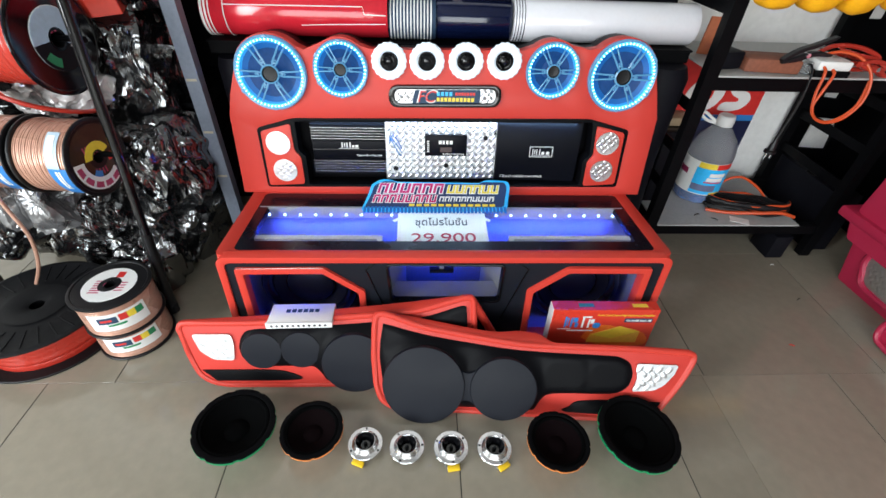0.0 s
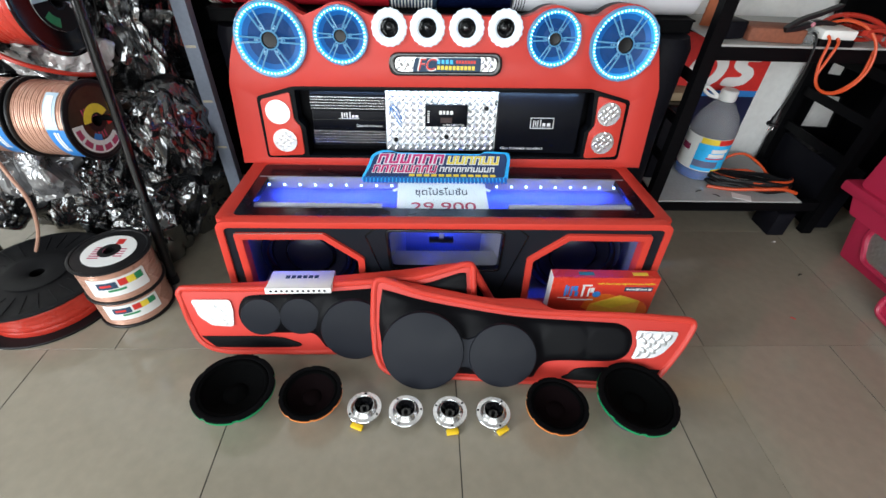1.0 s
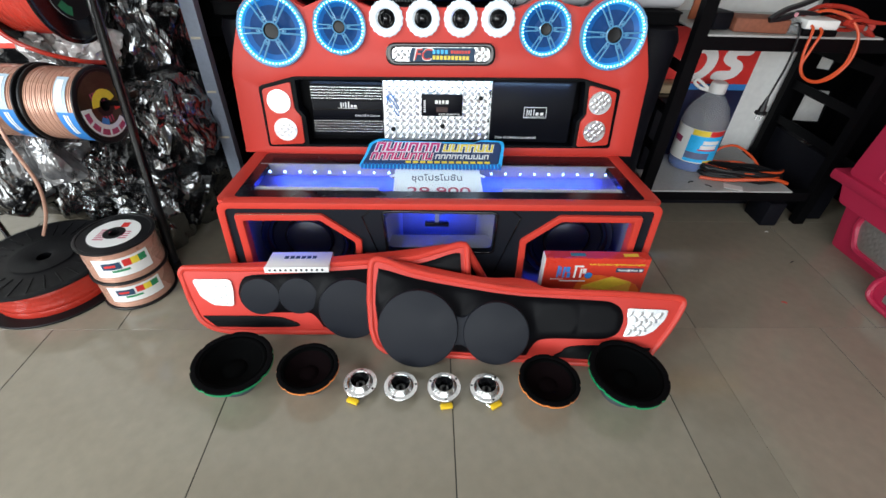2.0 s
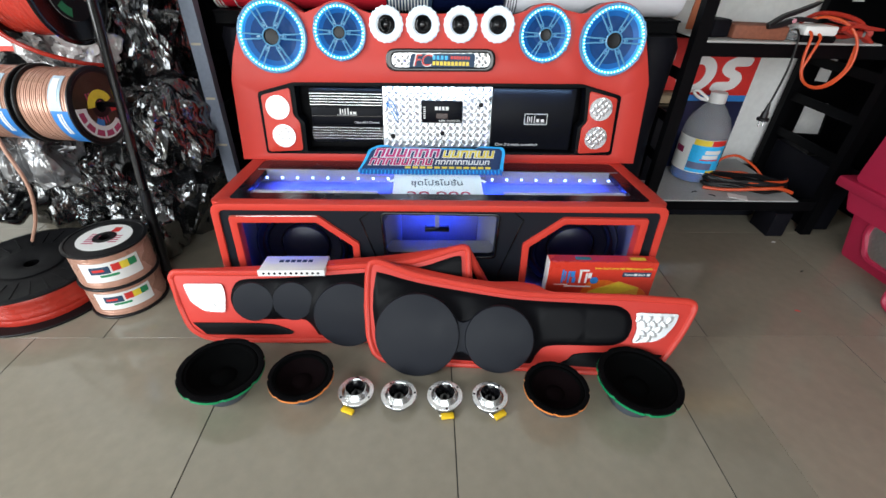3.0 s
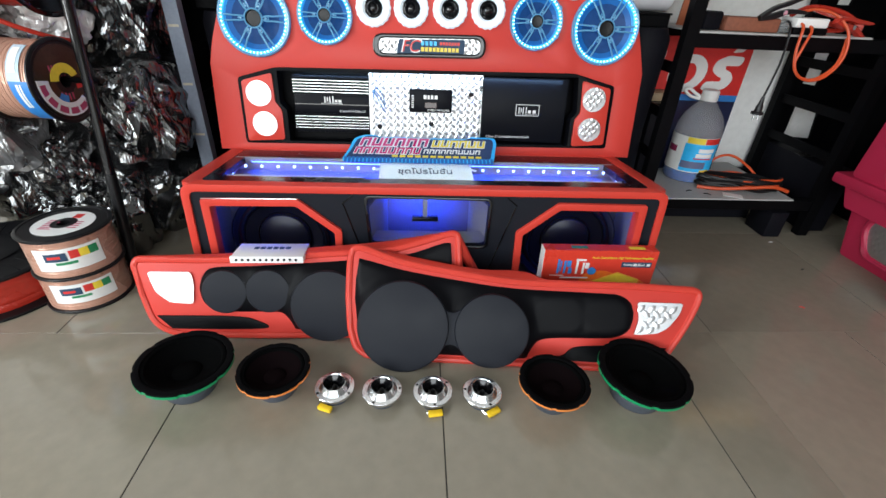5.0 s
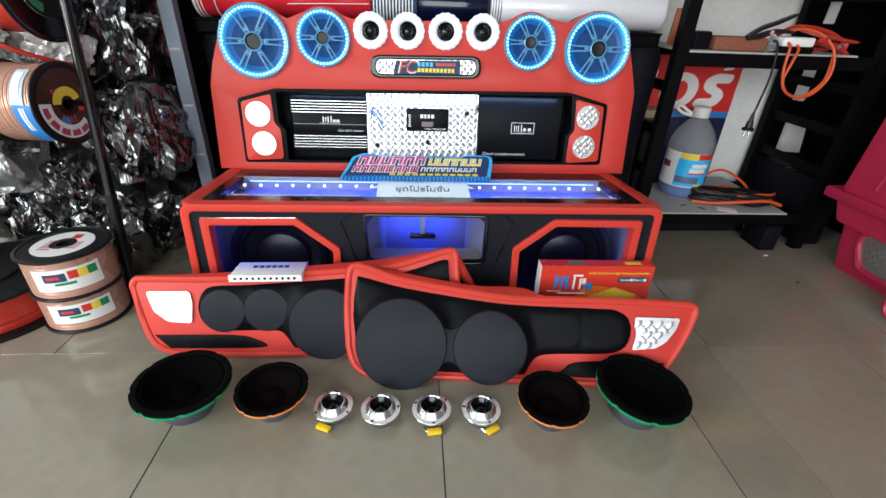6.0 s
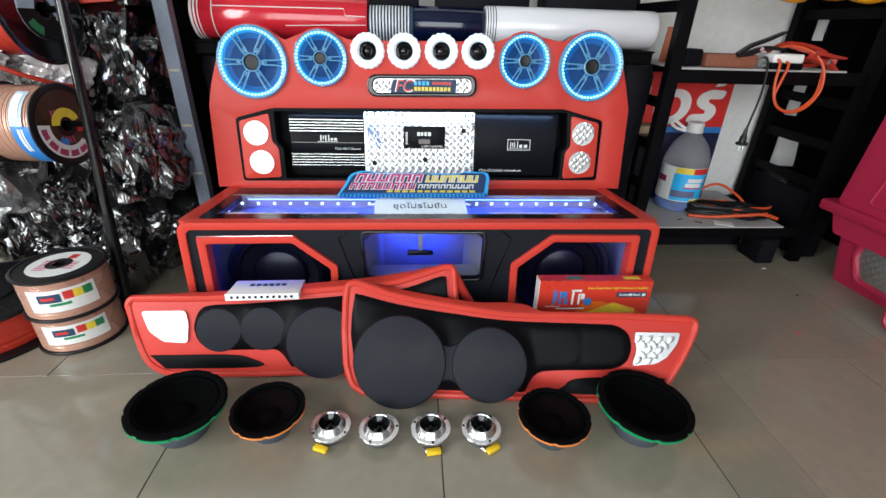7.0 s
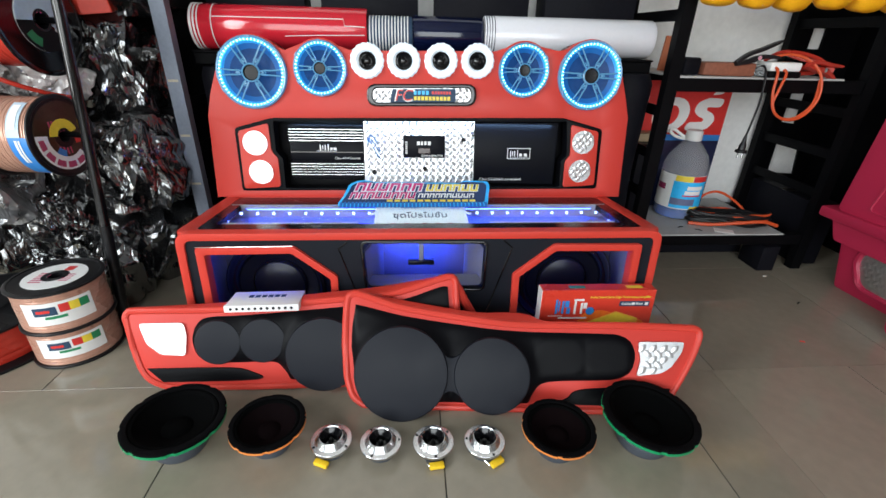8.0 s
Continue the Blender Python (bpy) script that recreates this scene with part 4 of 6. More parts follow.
part("glow_print", plate([spline([(-0.05, 0.12), (-0.03, 0.165), (0.02, 0.175), (0.07, 0.16), (0.14, 0.14), (0.15, 0.09), (0.02, 0.08)], 5)], 0.0, 0.0006), mat("orange_print", (0.78, 0.16, 0.02), 0.3, bump=0), carton, "orange glow print")
gold = mat("golden_print", (0.80, 0.46, 0.06), 0.3, bump=0)
part("picture", plate([[(-0.025, 0.135), (0.060, 0.172), (0.125, 0.150), (0.125, 0.10), (-0.03, 0.10)]], 0.0006, 0.0012), gold, carton, "golden amplifier picture")
part("picture", plate([[(-0.022, 0.134), (0.060, 0.168), (0.120, 0.149), (0.045, 0.118)]], 0.0012, 0.0016), LABEL_YEL, carton, "golden amplifier lid")
part("emblem", bars([(-0.112, -0.106, 0.165, 0.210), (-0.104, -0.100, 0.172, 0.205), (-0.094, -0.088, 0.165, 0.206), (-0.086, -0.074, 0.186, 0.206), (-0.080, -0.070, 0.165, 0.184)], 0.0008), LABEL_BLUE, carton, "blue emblem bars", pose(0, 0, 0.0004))
part("emblem", bars([(-0.060, -0.054, 0.165, 0.212), (-0.062, -0.034, 0.206, 0.212), (-0.042, -0.036, 0.165, 0.200), (-0.034, -0.024, 0.182, 0.200), (-0.012 - 0.118, -0.090, 0.158, 0.160), (-0.100, -0.020, 0.150, 0.1545)], 0.0008), LABEL, carton, "white emblem bars", pose(0, 0, 0.0008))
part("emblem_disc", lathe([(0.012, 0.0006), (0.012, 0.0014), (0.006, 0.0016), (0.0, 0.0016)], 24), LABEL_BLUE, carton, "blue disc", pose(-0.014, 0.174, 0))
part("writing", words("Audio Sound Series High Performance Amplifier", 0.0095, 0.170), LABEL_YEL, carton, "yellow letters", pose(0.066, 0.217, 0.0012), 0)
part("tag", box(0.066, 0.150, 0.188, 0.204, 0.0, 0.001), INK, carton, "dark strip")
part("writing", words("Golden", 0.010), LABEL, carton, "white letters", pose(0.086, 0.196, 0.0016), 0)
part("writing", words("Black", 0.010), LABEL, carton, "white letters", pose(0.122, 0.196, 0.0016), 0)
for x0, x1, mt in ((-0.075, -0.030, LABEL_GREEN), (0.085, 0.130, LABEL_YEL)):
    part("top_print", bars([(x0, x1, -0.026, -0.012)], 0.0006), mt, carton, "small print on the lid", pose(0, 0.238, 0, -90) @ Matrix.Diagonal((1, -1, 1, 1)))
for x in (0.100, 0.137):
    part("tick_box", bars([(x, x + 0.009, 0.192, 0.200)]), LABEL, carton, "", pose(0, 0, 0.001))

for child in carton.children:
    if not child.name.startswith("carton"):
        child.location.y += 0.020

KV = pose(-0.434, 0.998, 0.211, -7, 0, 1.0)
kev = thing("crossover_case", "flat white case with a row of terminals on the door panel", "crossover", KV)
part("case", box(-0.088, 0.090, 0.003, 0.080, 0.0, 0.018, 0.002), LABEL, kev)
part("terminal_block", box(-0.090, 0.090, -0.004, 0.003, 0.0, 0.018, 0.001), WHITE_P, kev)
for i in range(11):
    part("terminal_hole", lathe([(0.0, 0.0008), (0.0036, 0.0008), (0.0036, 0)], 14), RUBBER, kev, "", pose(-0.074 + 0.0146 * i, -0.004, 0.009, 90))
part("lettering", bars([(-0.044 + 0.016 * i, -0.032 + 0.016 * i, 0.042, 0.056) for i in range(6)]), INK, kev, "dark bars", pose(0, 0, 0.0181))

# ---- speakers and tweeters on the floor ----


def cone_speaker(r, h, basket, cone, label, m):
    sp = thing("loose_speaker", label, "speaker", m, "speakers on the floor")
    part("magnet", lathe([(0, 0), (r * 0.52, 0), (r * 0.545, 0.004), (r * 0.545, h * 0.28), (r * 0.52, h * 0.31), (r * 0.40, h * 0.37)], 44), MAGNET, sp, "grey ferrite magnet")
    part("basket_dish", lathe([(r * 0.42, h * 0.36), (r * 0.55, h * 0.46), (r * 0.86, h * 0.84), (r * 0.90, h * 0.88)], 48), basket, sp, "painted steel basket")
    n = 8
    for i in range(4):
        a = 2 * math.pi * i / 4 + 0.4
        part("basket_window", tube([(r * 0.60 * math.cos(a + d), r * 0.60 * math.sin(a + d), h * 0.535) for d in (-0.35, -0.18, 0, 0.18, 0.35)], r * 0.03, 6), RUBBER, sp, "dark gap in the basket")
    out = []
    for i in range(160):
        a = 2 * math.pi * i / 160
        notch = min(abs((a - 2 * math.pi * q / n + math.pi) % (2 * math.pi) - math.pi) for q in range(n))
        out.append((r * (0.975 if notch < 0.05 else 1.0) * math.cos(a), r * (0.975 if notch < 0.05 else 1.0) * math.sin(a)))
    part("rim", plate([out, circle(0, 0, r * 0.86, 64)], h * 0.85, h * 0.93), basket, sp, "painted rim")
    part("gasket", plate([[(x * 0.995, y * 0.995) for x, y in out], circle(0, 0, r * 0.85, 64)], h * 0.93, h * 1.0, 0.002), FOAM, sp, "dark gasket")
    part("surround", lathe([(r * 0.86, h * 0.95), (r * 0.82, h * 0.98), (r * 0.77, h * 0.97), (r * 0.73, h * 0.90)], 56), CONE, sp)
    part("cone", lathe([(r * 0.74, h * 0.905), (r * 0.50, h * 0.74), (r * 0.30, h * 0.60), (r * 0.26, h * 0.585)], 48), cone, sp, "paper cone")
    part("dust_cap", lathe([(r * 0.31, h * 0.61), (r * 0.24, h * 0.665), (r * 0.12, h * 0.69), (0, h * 0.70)], 32), cone, sp)
    return sp


cone_speaker(0.102, 0.084, GREEN_MET, CONE, "large black cone speaker with a green basket on the floor", pose(-0.580, 0.786, 0.001, 0, 2.5, 20))
cone_speaker(0.105, 0.086, GREEN_MET, CONE, "large black cone speaker with a green basket on the floor", pose(0.466, 0.747, 0.001, 0, 3.0, -12))
cone_speaker(0.081, 0.069, ORANGE_MET, CONE_BROWN, "brown cone speaker with an orange basket on the floor", pose(-0.381, 0.779, 0, 0, 0, 12))
cone_speaker(0.081, 0.069, ORANGE_MET, CONE_BROWN, "brown cone speaker with an orange basket on the floor", pose(0.259, 0.736, 0, 0, 0, 30))


def horn_tweeter(m, label, tag_turn=None):
    tw = thing("bullet_tweeter", label, "tweeter", m, "tweeters on the floor")
    part("magnet", lathe([(0, 0), (0.030, 0), (0.032, 0.002), (0.032, 0.017), (0.029, 0.020)], 40), MAGNET, tw, "grey magnet")
    part("flange", lathe([(0.029, 0.019), (0.043, 0.021), (0.0455, 0.024), (0.0455, 0.029), (0.0445, 0.030), (0.0345, 0.0305), (0.0335, 0.032), (0.0285, 0.040), (0.0265, 0.044), (0.0250, 0.0445), (0.0240, 0.043)], 48), ALU, tw, "turned aluminium flange")
    part("horn", lathe([(0.0243, 0.0432), (0.018, 0.031), (0.0125, 0.024), (0.012, 0.022), (0, 0.022)], 36), GLOSS, tw, "black horn throat")
    part("phase_plug", lathe([(0.006, 0.022), (0.005, 0.030), (0.002, 0.035), (0, 0.036)], 20), PLASTIC, tw)
    for i in range(3):
        a = 2 * math.pi * i / 3
        part("screw_hole", lathe([(0, 0.0006), (0.0030, 0.0006), (0.0030, -0.001)], 14), RUBBER, tw, "", pose(0.0400 * math.cos(a), 0.0400 * math.sin(a), 0.0301))
    if tag_turn is not None:
        t = pose(0, 0, 0, 0, 0, tag_turn)
        part("tag", box(-0.016, 0.016, -0.052, -0.038, 0.002, 0.012, 0.002), YELLOW, tw, "yellow plastic tag", t)
        part("terminal", tube([(-0.02, -0.030, 0.008), (-0.018, -0.041, 0.006), (-0.010, -0.044, 0.006)], 0.0015, 6), CHROME, tw, "", t)
    return tw


LT = "silver turned aluminium bullet tweeter with a yellow tag on the floor"
horn_tweeter(pose(-0.243, 0.757, 0, 0, 0, 90), LT, -112)
horn_tweeter(pose(-0.134, 0.746, 0, 0, 0, 125), "silver turned aluminium bullet tweeter on the floor")
horn_tweeter(pose(-0.018, 0.742, 0, 0, 0, 35), LT, -28)
horn_tweeter(pose(0.096, 0.738, 0, 0, 0, 50), LT, -20)

# ---- rack behind and beside the console ----
STICKER = mat("yellowed_sticker", (0.34, 0.30, 0.22), 0.6, bump=0.05, var=0.3)
rack = thing("storage_rack", "long steel storage rack with grey and black posts", "rack", pose(0, 1.56, 0))


def post(x, y, material, label):
    bm = box(x - 0.021, x + 0.021, y, y + 0.004, 0, 1.9)
    box(x - 0.021 if x > 0 else x + 0.017, x - 0.017 if x > 0 else x + 0.021, y + 0.004, y + 0.035, 0, 1.9, bm=bm)
    return part("post", bm, material, rack, label)


post(-0.792, 0.0, STEEL, "grey blue slotted steel post")
post(-0.792, 0.40, BLACK_STEEL, "")
post(0.815, 0.0, BLACK_STEEL, "")
post(0.815, 0.40, BLACK_STEEL, "")
post(1.531, 0.0, BLACK_STEEL, "")
post(1.531, 0.40, BLACK_STEEL, "")
for z in (0.360, 0.522, 0.690):
    part("post_sticker", box(-0.809, -0.779, -0.0012, 0.0, z, z + 0.007), STICKER, rack, "small paper sticker")
for x in (-0.792, 0.815, 1.531):
    for z in (0.30, 0.45, 0.60, 0.90, 1.05):
        part("side_rung", box(x - 0.004, x + 0.004, 0.03, 0.41, z, z + 0.035), BLACK_STEEL, rack)
for y in (0.13, 0.36):
    part("beam", box(-0.772, 0.795, y, y + 0.03, 0.735, 0.772, 0.002, 1), BLACK_STEEL, rack)
    part("beam", box(-0.772, 0.795, y, y + 0.03, 1.15, 1.19, 0.002, 1), BLACK_STEEL, rack)
for y in (0.004, 0.36):
    for z in (0.110, 0.688):
        part("beam", box(0.836, 1.51, y, y + 0.03, z, z + 0.043, 0.002, 1), BLACK_STEEL, rack)
part("shelf_board", box(0.836, 1.424, 0.0, 0.43, 0.153, 0.159, 0.001, 1), SHELF_TOP, rack, "worn grey shelf board")
part("shelf_board", box(0.836, 1.424, 0.0, 0.43, 0.731, 0.737, 0.001, 1), SHELF_TOP, rack, "worn grey shelf board")
part("shelf_board", box(-0.772, 0.795, 0.12, 0.40, 0.772, 0.778, 0.001, 1), BLACK_STEEL, rack)

# rolls of film along the top
def film_roll(label, x0, x1, r, y, material, bands=(), cap=None):
    z = 0.779 + r
    t = thing("film_roll", label, "vinyl roll", pose(x0, y, z, 0, 90, 0), "film rolls on the rack")
    L = x1 - x0
    part("roll", lathe([(r * 0.55, 0.0), (r * 0.97, 0.0), (r, 0.003), (r, L * 0.5), (r * 0.985, L - 0.003), (r * 0.96, L), (r * 0.55, L)], 48), material, t)
    part("core", lathe([(r * 0.55, 0.001), (r * 0.5, 0.0), (r * 0.5, L), (r * 0.55, L - 0.001)], 32), cap or LABEL, t, "cardboard core")
    for a, b, m in bands:
        part("band", lathe([(r + 0.0006, a), (r + 0.0014, a + 0.0005), (r + 0.0014, b - 0.0005), (r + 0.0006, b)], 48), m, t, "printed band")
    return t


red_roll = film_roll("glossy red vinyl film roll with white lines", -0.768, -0.203, 0.069, 1.750, VINYL_RED,
                     [(0.002, 0.010, LABEL), (0.014, 0.020, LABEL), (0.026, 0.030, LABEL), (0.070, 0.0735, LABEL)])
# loose edge of the red film
part("loose_edge", tube([(-0.030, -0.0628, 0.075), (-0.032, -0.0618, 0.49), (-0.012, -0.0684, 0.495), (-0.010, -0.0684, 0.560)], 0.0016, 6), LABEL, red_roll, "white film edge")
part("loose_edge", tube([(0.022, -0.0658, 0.30), (0.018, -0.0668, 0.40), (0.014, -0.0674, 0.560)], 0.0014, 6), LABEL, red_roll, "white film edge")
film_roll("ribbed black and white roll beside the red film", -0.200, -0.052, 0.058, 1.750, INK, [(0.004 + 0.0105 * i, 0.0085 + 0.0105 * i, LABEL) for i in range(13)])
film_roll("glossy navy vinyl film roll", -0.050, 0.190, 0.060, 1.760, NAVY)
film_roll("white vinyl film roll with dark end rings", 0.194, 0.793, 0.063, 1.745, VINYL_WHITE, [(0.004 + 0.009 * i, 0.0065 + 0.009 * i, NAVY) for i in range(4)])

# dark stock behind the console
def stock_carton(x0, x1, y0, y1, z0, z1, label):
    """A closed carton: body, two lid flaps and a strip of tape."""
    c = thing("stock_carton", label, "carton", pose((x0 + x1) / 2, (y0 + y1) / 2, z0), "dark cartons")
    a, b, h = (x1 - x0) / 2, (y1 - y0) / 2, z1 - z0
    part("body", box(-a, a, -b, b, 0, h - 0.004, 0.003), DARK_CARD, c)
    part("lid_flap", box(-a, a, -b, -0.001, h - 0.004, h, 0.001, 1), DARK_CARD, c)
    part("lid_flap", box(-a, a, 0.001, b, h - 0.004, h, 0.001, 1), DARK_CARD, c)
    part("tape", box(-a, a, -min(0.024, b * 0.4), min(0.024, b * 0.4), h, h + 0.0004), TAPE, c, "dark packing tape")
    return c


TAPE = mat("dark_packing_tape", (0.012, 0.010, 0.009), 0.3, bump=0.1, spec=0.3)
for x0, x1, y0, y1, z1 in ((-0.76, -0.40, 1.80, 1.97, 0.72), (-0.38, 0.10, 1.80, 1.96, 0.66), (0.12, 0.50, 1.81, 1.97, 0.70), (0.52, 0.79, 1.80, 1.96, 0.71)):
    stock_carton(x0, x1, y0, y1, 0.0, z1, "dark stock carton under the rack shelf")
for x, y0, y1, z1 in ((-0.60, 1.62, 1.92, 0.34), (-0.2, 1.6, 1.92, 0.33), (0.2, 1.6, 1.9, 0.36), (0.6, 1.6, 1.92, 0.35)):
    stock_carton(x - 0.17, x + 0.17, y0 + 0.24, y1 + 0.05, 0.779, 0.78 + z1, "dark stock carton on the rack shelf")
solid("loudspeaker_stand", lathe([(0, 0), (0.085, 0), (0.09, 0.01), (0.075, 0.4), (0.085, 0.70), (0.07, 0.735), (0, 0.735)], 32), DARK_CARD, "dark navy round pillar behind the console", "stand", pose(0.715, 1.68, 0))
solid("loudspeaker_stand", lathe([(0, 0), (0.06, 0), (0.065, 0.01), (0.055, 0.4), (0.06, 0.70), (0.05, 0.73), (0, 0.73)], 32), DARK_CARD, "dark round pillar behind the console", "stand", pose(-0.700, 1.70, 0))
cab = thing("black_cabinet", "tall black cabinet beside the rack", "cabinet", pose(2.31, 1.795, 0))
part("body", box(-0.46, 0.46, -0.22, 0.22, 0, 1.75, 0.006), BLACK_STEEL, cab)
part("door", box(-0.44, -0.01, -0.232, -0.22, 0.08, 1.70, 0.003), BLACK_STEEL, cab)
part("door", box(0.01, 0.44, -0.232, -0.22, 0.08, 1.70, 0.003), BLACK_STEEL, cab)
stock_carton(0.86, 1.40, 1.72, 1.94, 0.0, 0.100, "flat dark carton under the lowest shelf")

stock_carton(1.56, 1.655, 1.60, 1.97, 0.0, 0.27, "dark stock carton standing beside the rack")
# added sheet that blackens this stretch of wall; its openings leave lit patches
solid("black_board", plate([[(-0.155, 0.0), (0.165, 0.0), (0.165, 1.5), (-0.155, 1.5)], [(-0.055, 0.283), (0.082, 0.277), (0.060, 0.422), (-0.058, 0.432)], [(-0.070, 0.520), (0.0, 0.512), (0.0, 0.645), (-0.070, 0.645)], [(-0.070, 0.825), (-0.010, 0.825), (-0.010, 0.905), (-0.070, 0.905)]], -0.012, 0.0), BLACK_STEEL, "made-up black sheet that darkens the wall, cut to leave lit patches", "board", face(1.705, 2.004, 0.0))
stock_carton(1.350, 1.42, 1.545, 1.66, 0.0, 0.108, "small black box under the shelf corner")

# ---- poster, bottle and cables on the rack ----
poster = thing("wall_poster", "red and blue poster with bold white letters behind the rack", "poster", face(1.123, 1.892, 0.412, 0, 0))
part("sheet", box(-0.34, 0.150, 0.07, 0.285, 0.0, 0.004), LABEL_RED, poster, "red printed sheet")
part("lower_band", box(-0.34, 0.150, -0.252, 0.045, 0.0, 0.004), mat("deep_blue_print", (0.008, 0.014, 0.05), 0.4, bump=0), poster, "dark blue band")
part("upper_band", box(-0.34, 0.150, 0.045, 0.07, 0.0, 0.004), LABEL_BLUE, poster, "blue band")
SLANT = Matrix(((1, 0.16, 0, 0), (0, 1, 0, 0), (0, 0, 1, 0), (0, 0, 0, 1)))


def slanted(bm):
    bm.transform(SLANT)
    return bm


part("white_shape", slanted(plate([circle(-0.118, 0.150, 0.078, 36, 0.072), circle(-0.118, 0.150, 0.034, 30, 0.040)], 0.004, 0.007)), LABEL, poster, "bold white ring")
part("white_shape", slanted(plate([rounded([(0.092, 0.218), (0.020, 0.222), (-0.020, 0.200), (-0.022, 0.165), (0.006, 0.146), (0.034, 0.136), (0.032, 0.124), (-0.030, 0.122), (-0.038, 0.090), (0.020, 0.084), (0.066, 0.096), (0.084, 0.130), (0.066, 0.158), (0.030, 0.172), (0.028, 0.184), (0.088, 0.184)], 0.016)], 0.004, 0.007)), LABEL, poster, "bold white curve")
part("white_shape", slanted(plate([rounded([(-0.300, 0.085), (-0.250, 0.085), (-0.236, 0.205), (-0.240, 0.235), (-0.290, 0.235), (-0.310, 0.200), (-0.284, 0.195)], 0.010)], 0.004, 0.007)), LABEL, poster, "bold white stroke")
part("white_shape", slanted(plate([rounded([(0.030, 0.232), (0.070, 0.236), (0.092, 0.268), (0.050, 0.258)], 0.008)], 0.004, 0.007)), LABEL, poster, "white mark")

BT = pose(1.092, 1.790, 0.1595, 0, 0, -44)
bottle = thing("fluid_bottle", "large clear plastic bottle with blue washer fluid and a bright label", "bottle", BT)
part("bottle_wall", lathe([(0, 0.002), (0.080, 0.002), (0.086, 0.012), (0.087, 0.20), (0.085, 0.225), (0.070, 0.265), (0.040, 0.305), (0.027, 0.318), (0.026, 0.335)], 40), CLEAR, bottle)
part("fluid", lathe([(0, 0.004), (0.078, 0.004), (0.0835, 0.014), (0.0845, 0.050), (0, 0.050)], 40), FLUID, bottle, "blue fluid")
part("cap", lathe([(0.031, 0.320), (0.032, 0.323), (0.031, 0.356), (0.028, 0.360), (0, 0.361)], 32), LABEL, bottle, "white ribbed cap")
part("handle", tube(spline([(-0.024, -0.008, 0.322), (-0.060, -0.02, 0.328), (-0.085, -0.025, 0.345), (-0.075, -0.022, 0.356), (-0.045, -0.014, 0.338), (-0.024, -0.008, 0.326)], 5), 0.006, 8), LABEL, bottle, "white carrying handle")


def arc_patch(r, a0, a1, z0, z1, t=0.0006, n=14):
    bm = bmesh.new()
    rows = [[bm.verts.new(((r + d) * math.cos(radians(a0 + (a1 - a0) * i / n)), (r + d) * math.sin(radians(a0 + (a1 - a0) * i / n)), z)) for i in range(n + 1)] for d, z in ((0, z0), (t, z0), (t, z1), (0, z1))]
    for a, b in zip(rows, rows[1:]):
        for i in range(n):
            bm.faces.new((a[i], a[i + 1], b[i + 1], b[i]))
    return bm


part("label", arc_patch(0.0872, -170, -5, 0.048, 0.190), LABEL, bottle, "white wrap label")
part("label_print", arc_patch(0.0880, -95, -52, 0.166, 0.189), LABEL_YEL, bottle, "yellow band")
part("label_print", arc_patch(0.0880, -51, -5, 0.166, 0.189), LABEL_RED, bottle, "red band")
part("label_print", arc_patch(0.0880, -98, -5, 0.052, 0.165), LABEL_CYAN, bottle, "blue picture")
part("label_print", arc_patch(0.0884, -62, -18, 0.132, 0.148), LABEL, bottle, "white bar")
part("label_print", arc_patch(0.0884, -66, -22, 0.112, 0.128), LABEL, bottle, "white bar")
part("label_print", arc_patch(0.0886, -70, -20, 0.105, 0.110), LABEL_RED, bottle, "red bar")
part("label_print", arc_patch(0.0884, -45, -15, 0.053, 0.061), LABEL_YEL, bottle, "yellow bar")
part("label_print", arc_patch(0.0884, -97, -35, 0.066, 0.094), mat("grey_picture", (0.12, 0.14, 0.25), 0.4, bump=0), bottle, "grey blue picture")
part("label_print", arc_patch(0.0880, -150, -118, 0.120, 0.145), mat("plum_print", (0.25, 0.01, 0.07), 0.4, bump=0), bottle, "plum patch")

solid("brick", box(-0.085, 0.085, -0.05, 0.05, 0, 0.042, 0.006), WOOD, "worn red brown brick on the upper shelf", "brick", pose(1.03, 1.64, 0.7375, 0, 0, -8))
solid("dark_block", box(-0.035, 0.035, -0.04, 0.04, 0, 0.055, 0.008), DARK_CARD, "dark metal block on the upper shelf", "block", pose(0.90, 1.66, 0.7375, 0, 0, 12))
solid("orange_card", box(-0.03, 0.03, -0.004, 0.004, 0, 0.12, 0.001), mat("orange_card", (0.55, 0.16, 0.07), 0.7), "orange card standing behind the block", "card", pose(0.91, 1.80, 0.7375, 0, 4, 0))
chg = thing("battery_charger", "small white charger with orange leads on the shelf", "charger", pose(1.200, 1.60, 0.7375, 0, 0, -4))
part("case", box(-0.055, 0.055, -0.045, 0.045, 0, 0.020, 0.004), BLACK_STEEL, chg)
part("lid", box(-0.052, 0.052, -0.042, 0.042, 0.020, 0.048, 0.005), LABEL, chg, "white lid")
part("pouch", box(-0.088, -0.056, -0.03, 0.03, 0.002, 0.04, 0.008), CLEAR, chg, "clear pouch")


def clamp(m, material, label):
    c = thing("jumper_clamp", label, "clamp", m, "jumper clamps")
    part("jaw", plate([spline([(-0.075, -0.004), (-0.03, 0.012), (0.02, 0.018), (0.075, 0.030), (0.078, 0.038), (0.02, 0.030), (-0.03, 0.024), (-0.075, 0.006)], 4)], -0.009, 0.009, 0.002), material, c)
    part("jaw", plate([spline([(-0.075, -0.008), (-0.03, -0.012), (0.02, -0.008), (0.070, -0.020), (0.073, -0.012), (0.02, 0.006), (-0.03, 0.004), (-0.075, -0.002)], 4)], -0.009, 0.009, 0.002), material, c)
    part("pivot", lathe([(0, -0.012), (0.007, -0.012), (0.007, 0.012), (0, 0.012)], 16), CHROME, c)
    return c


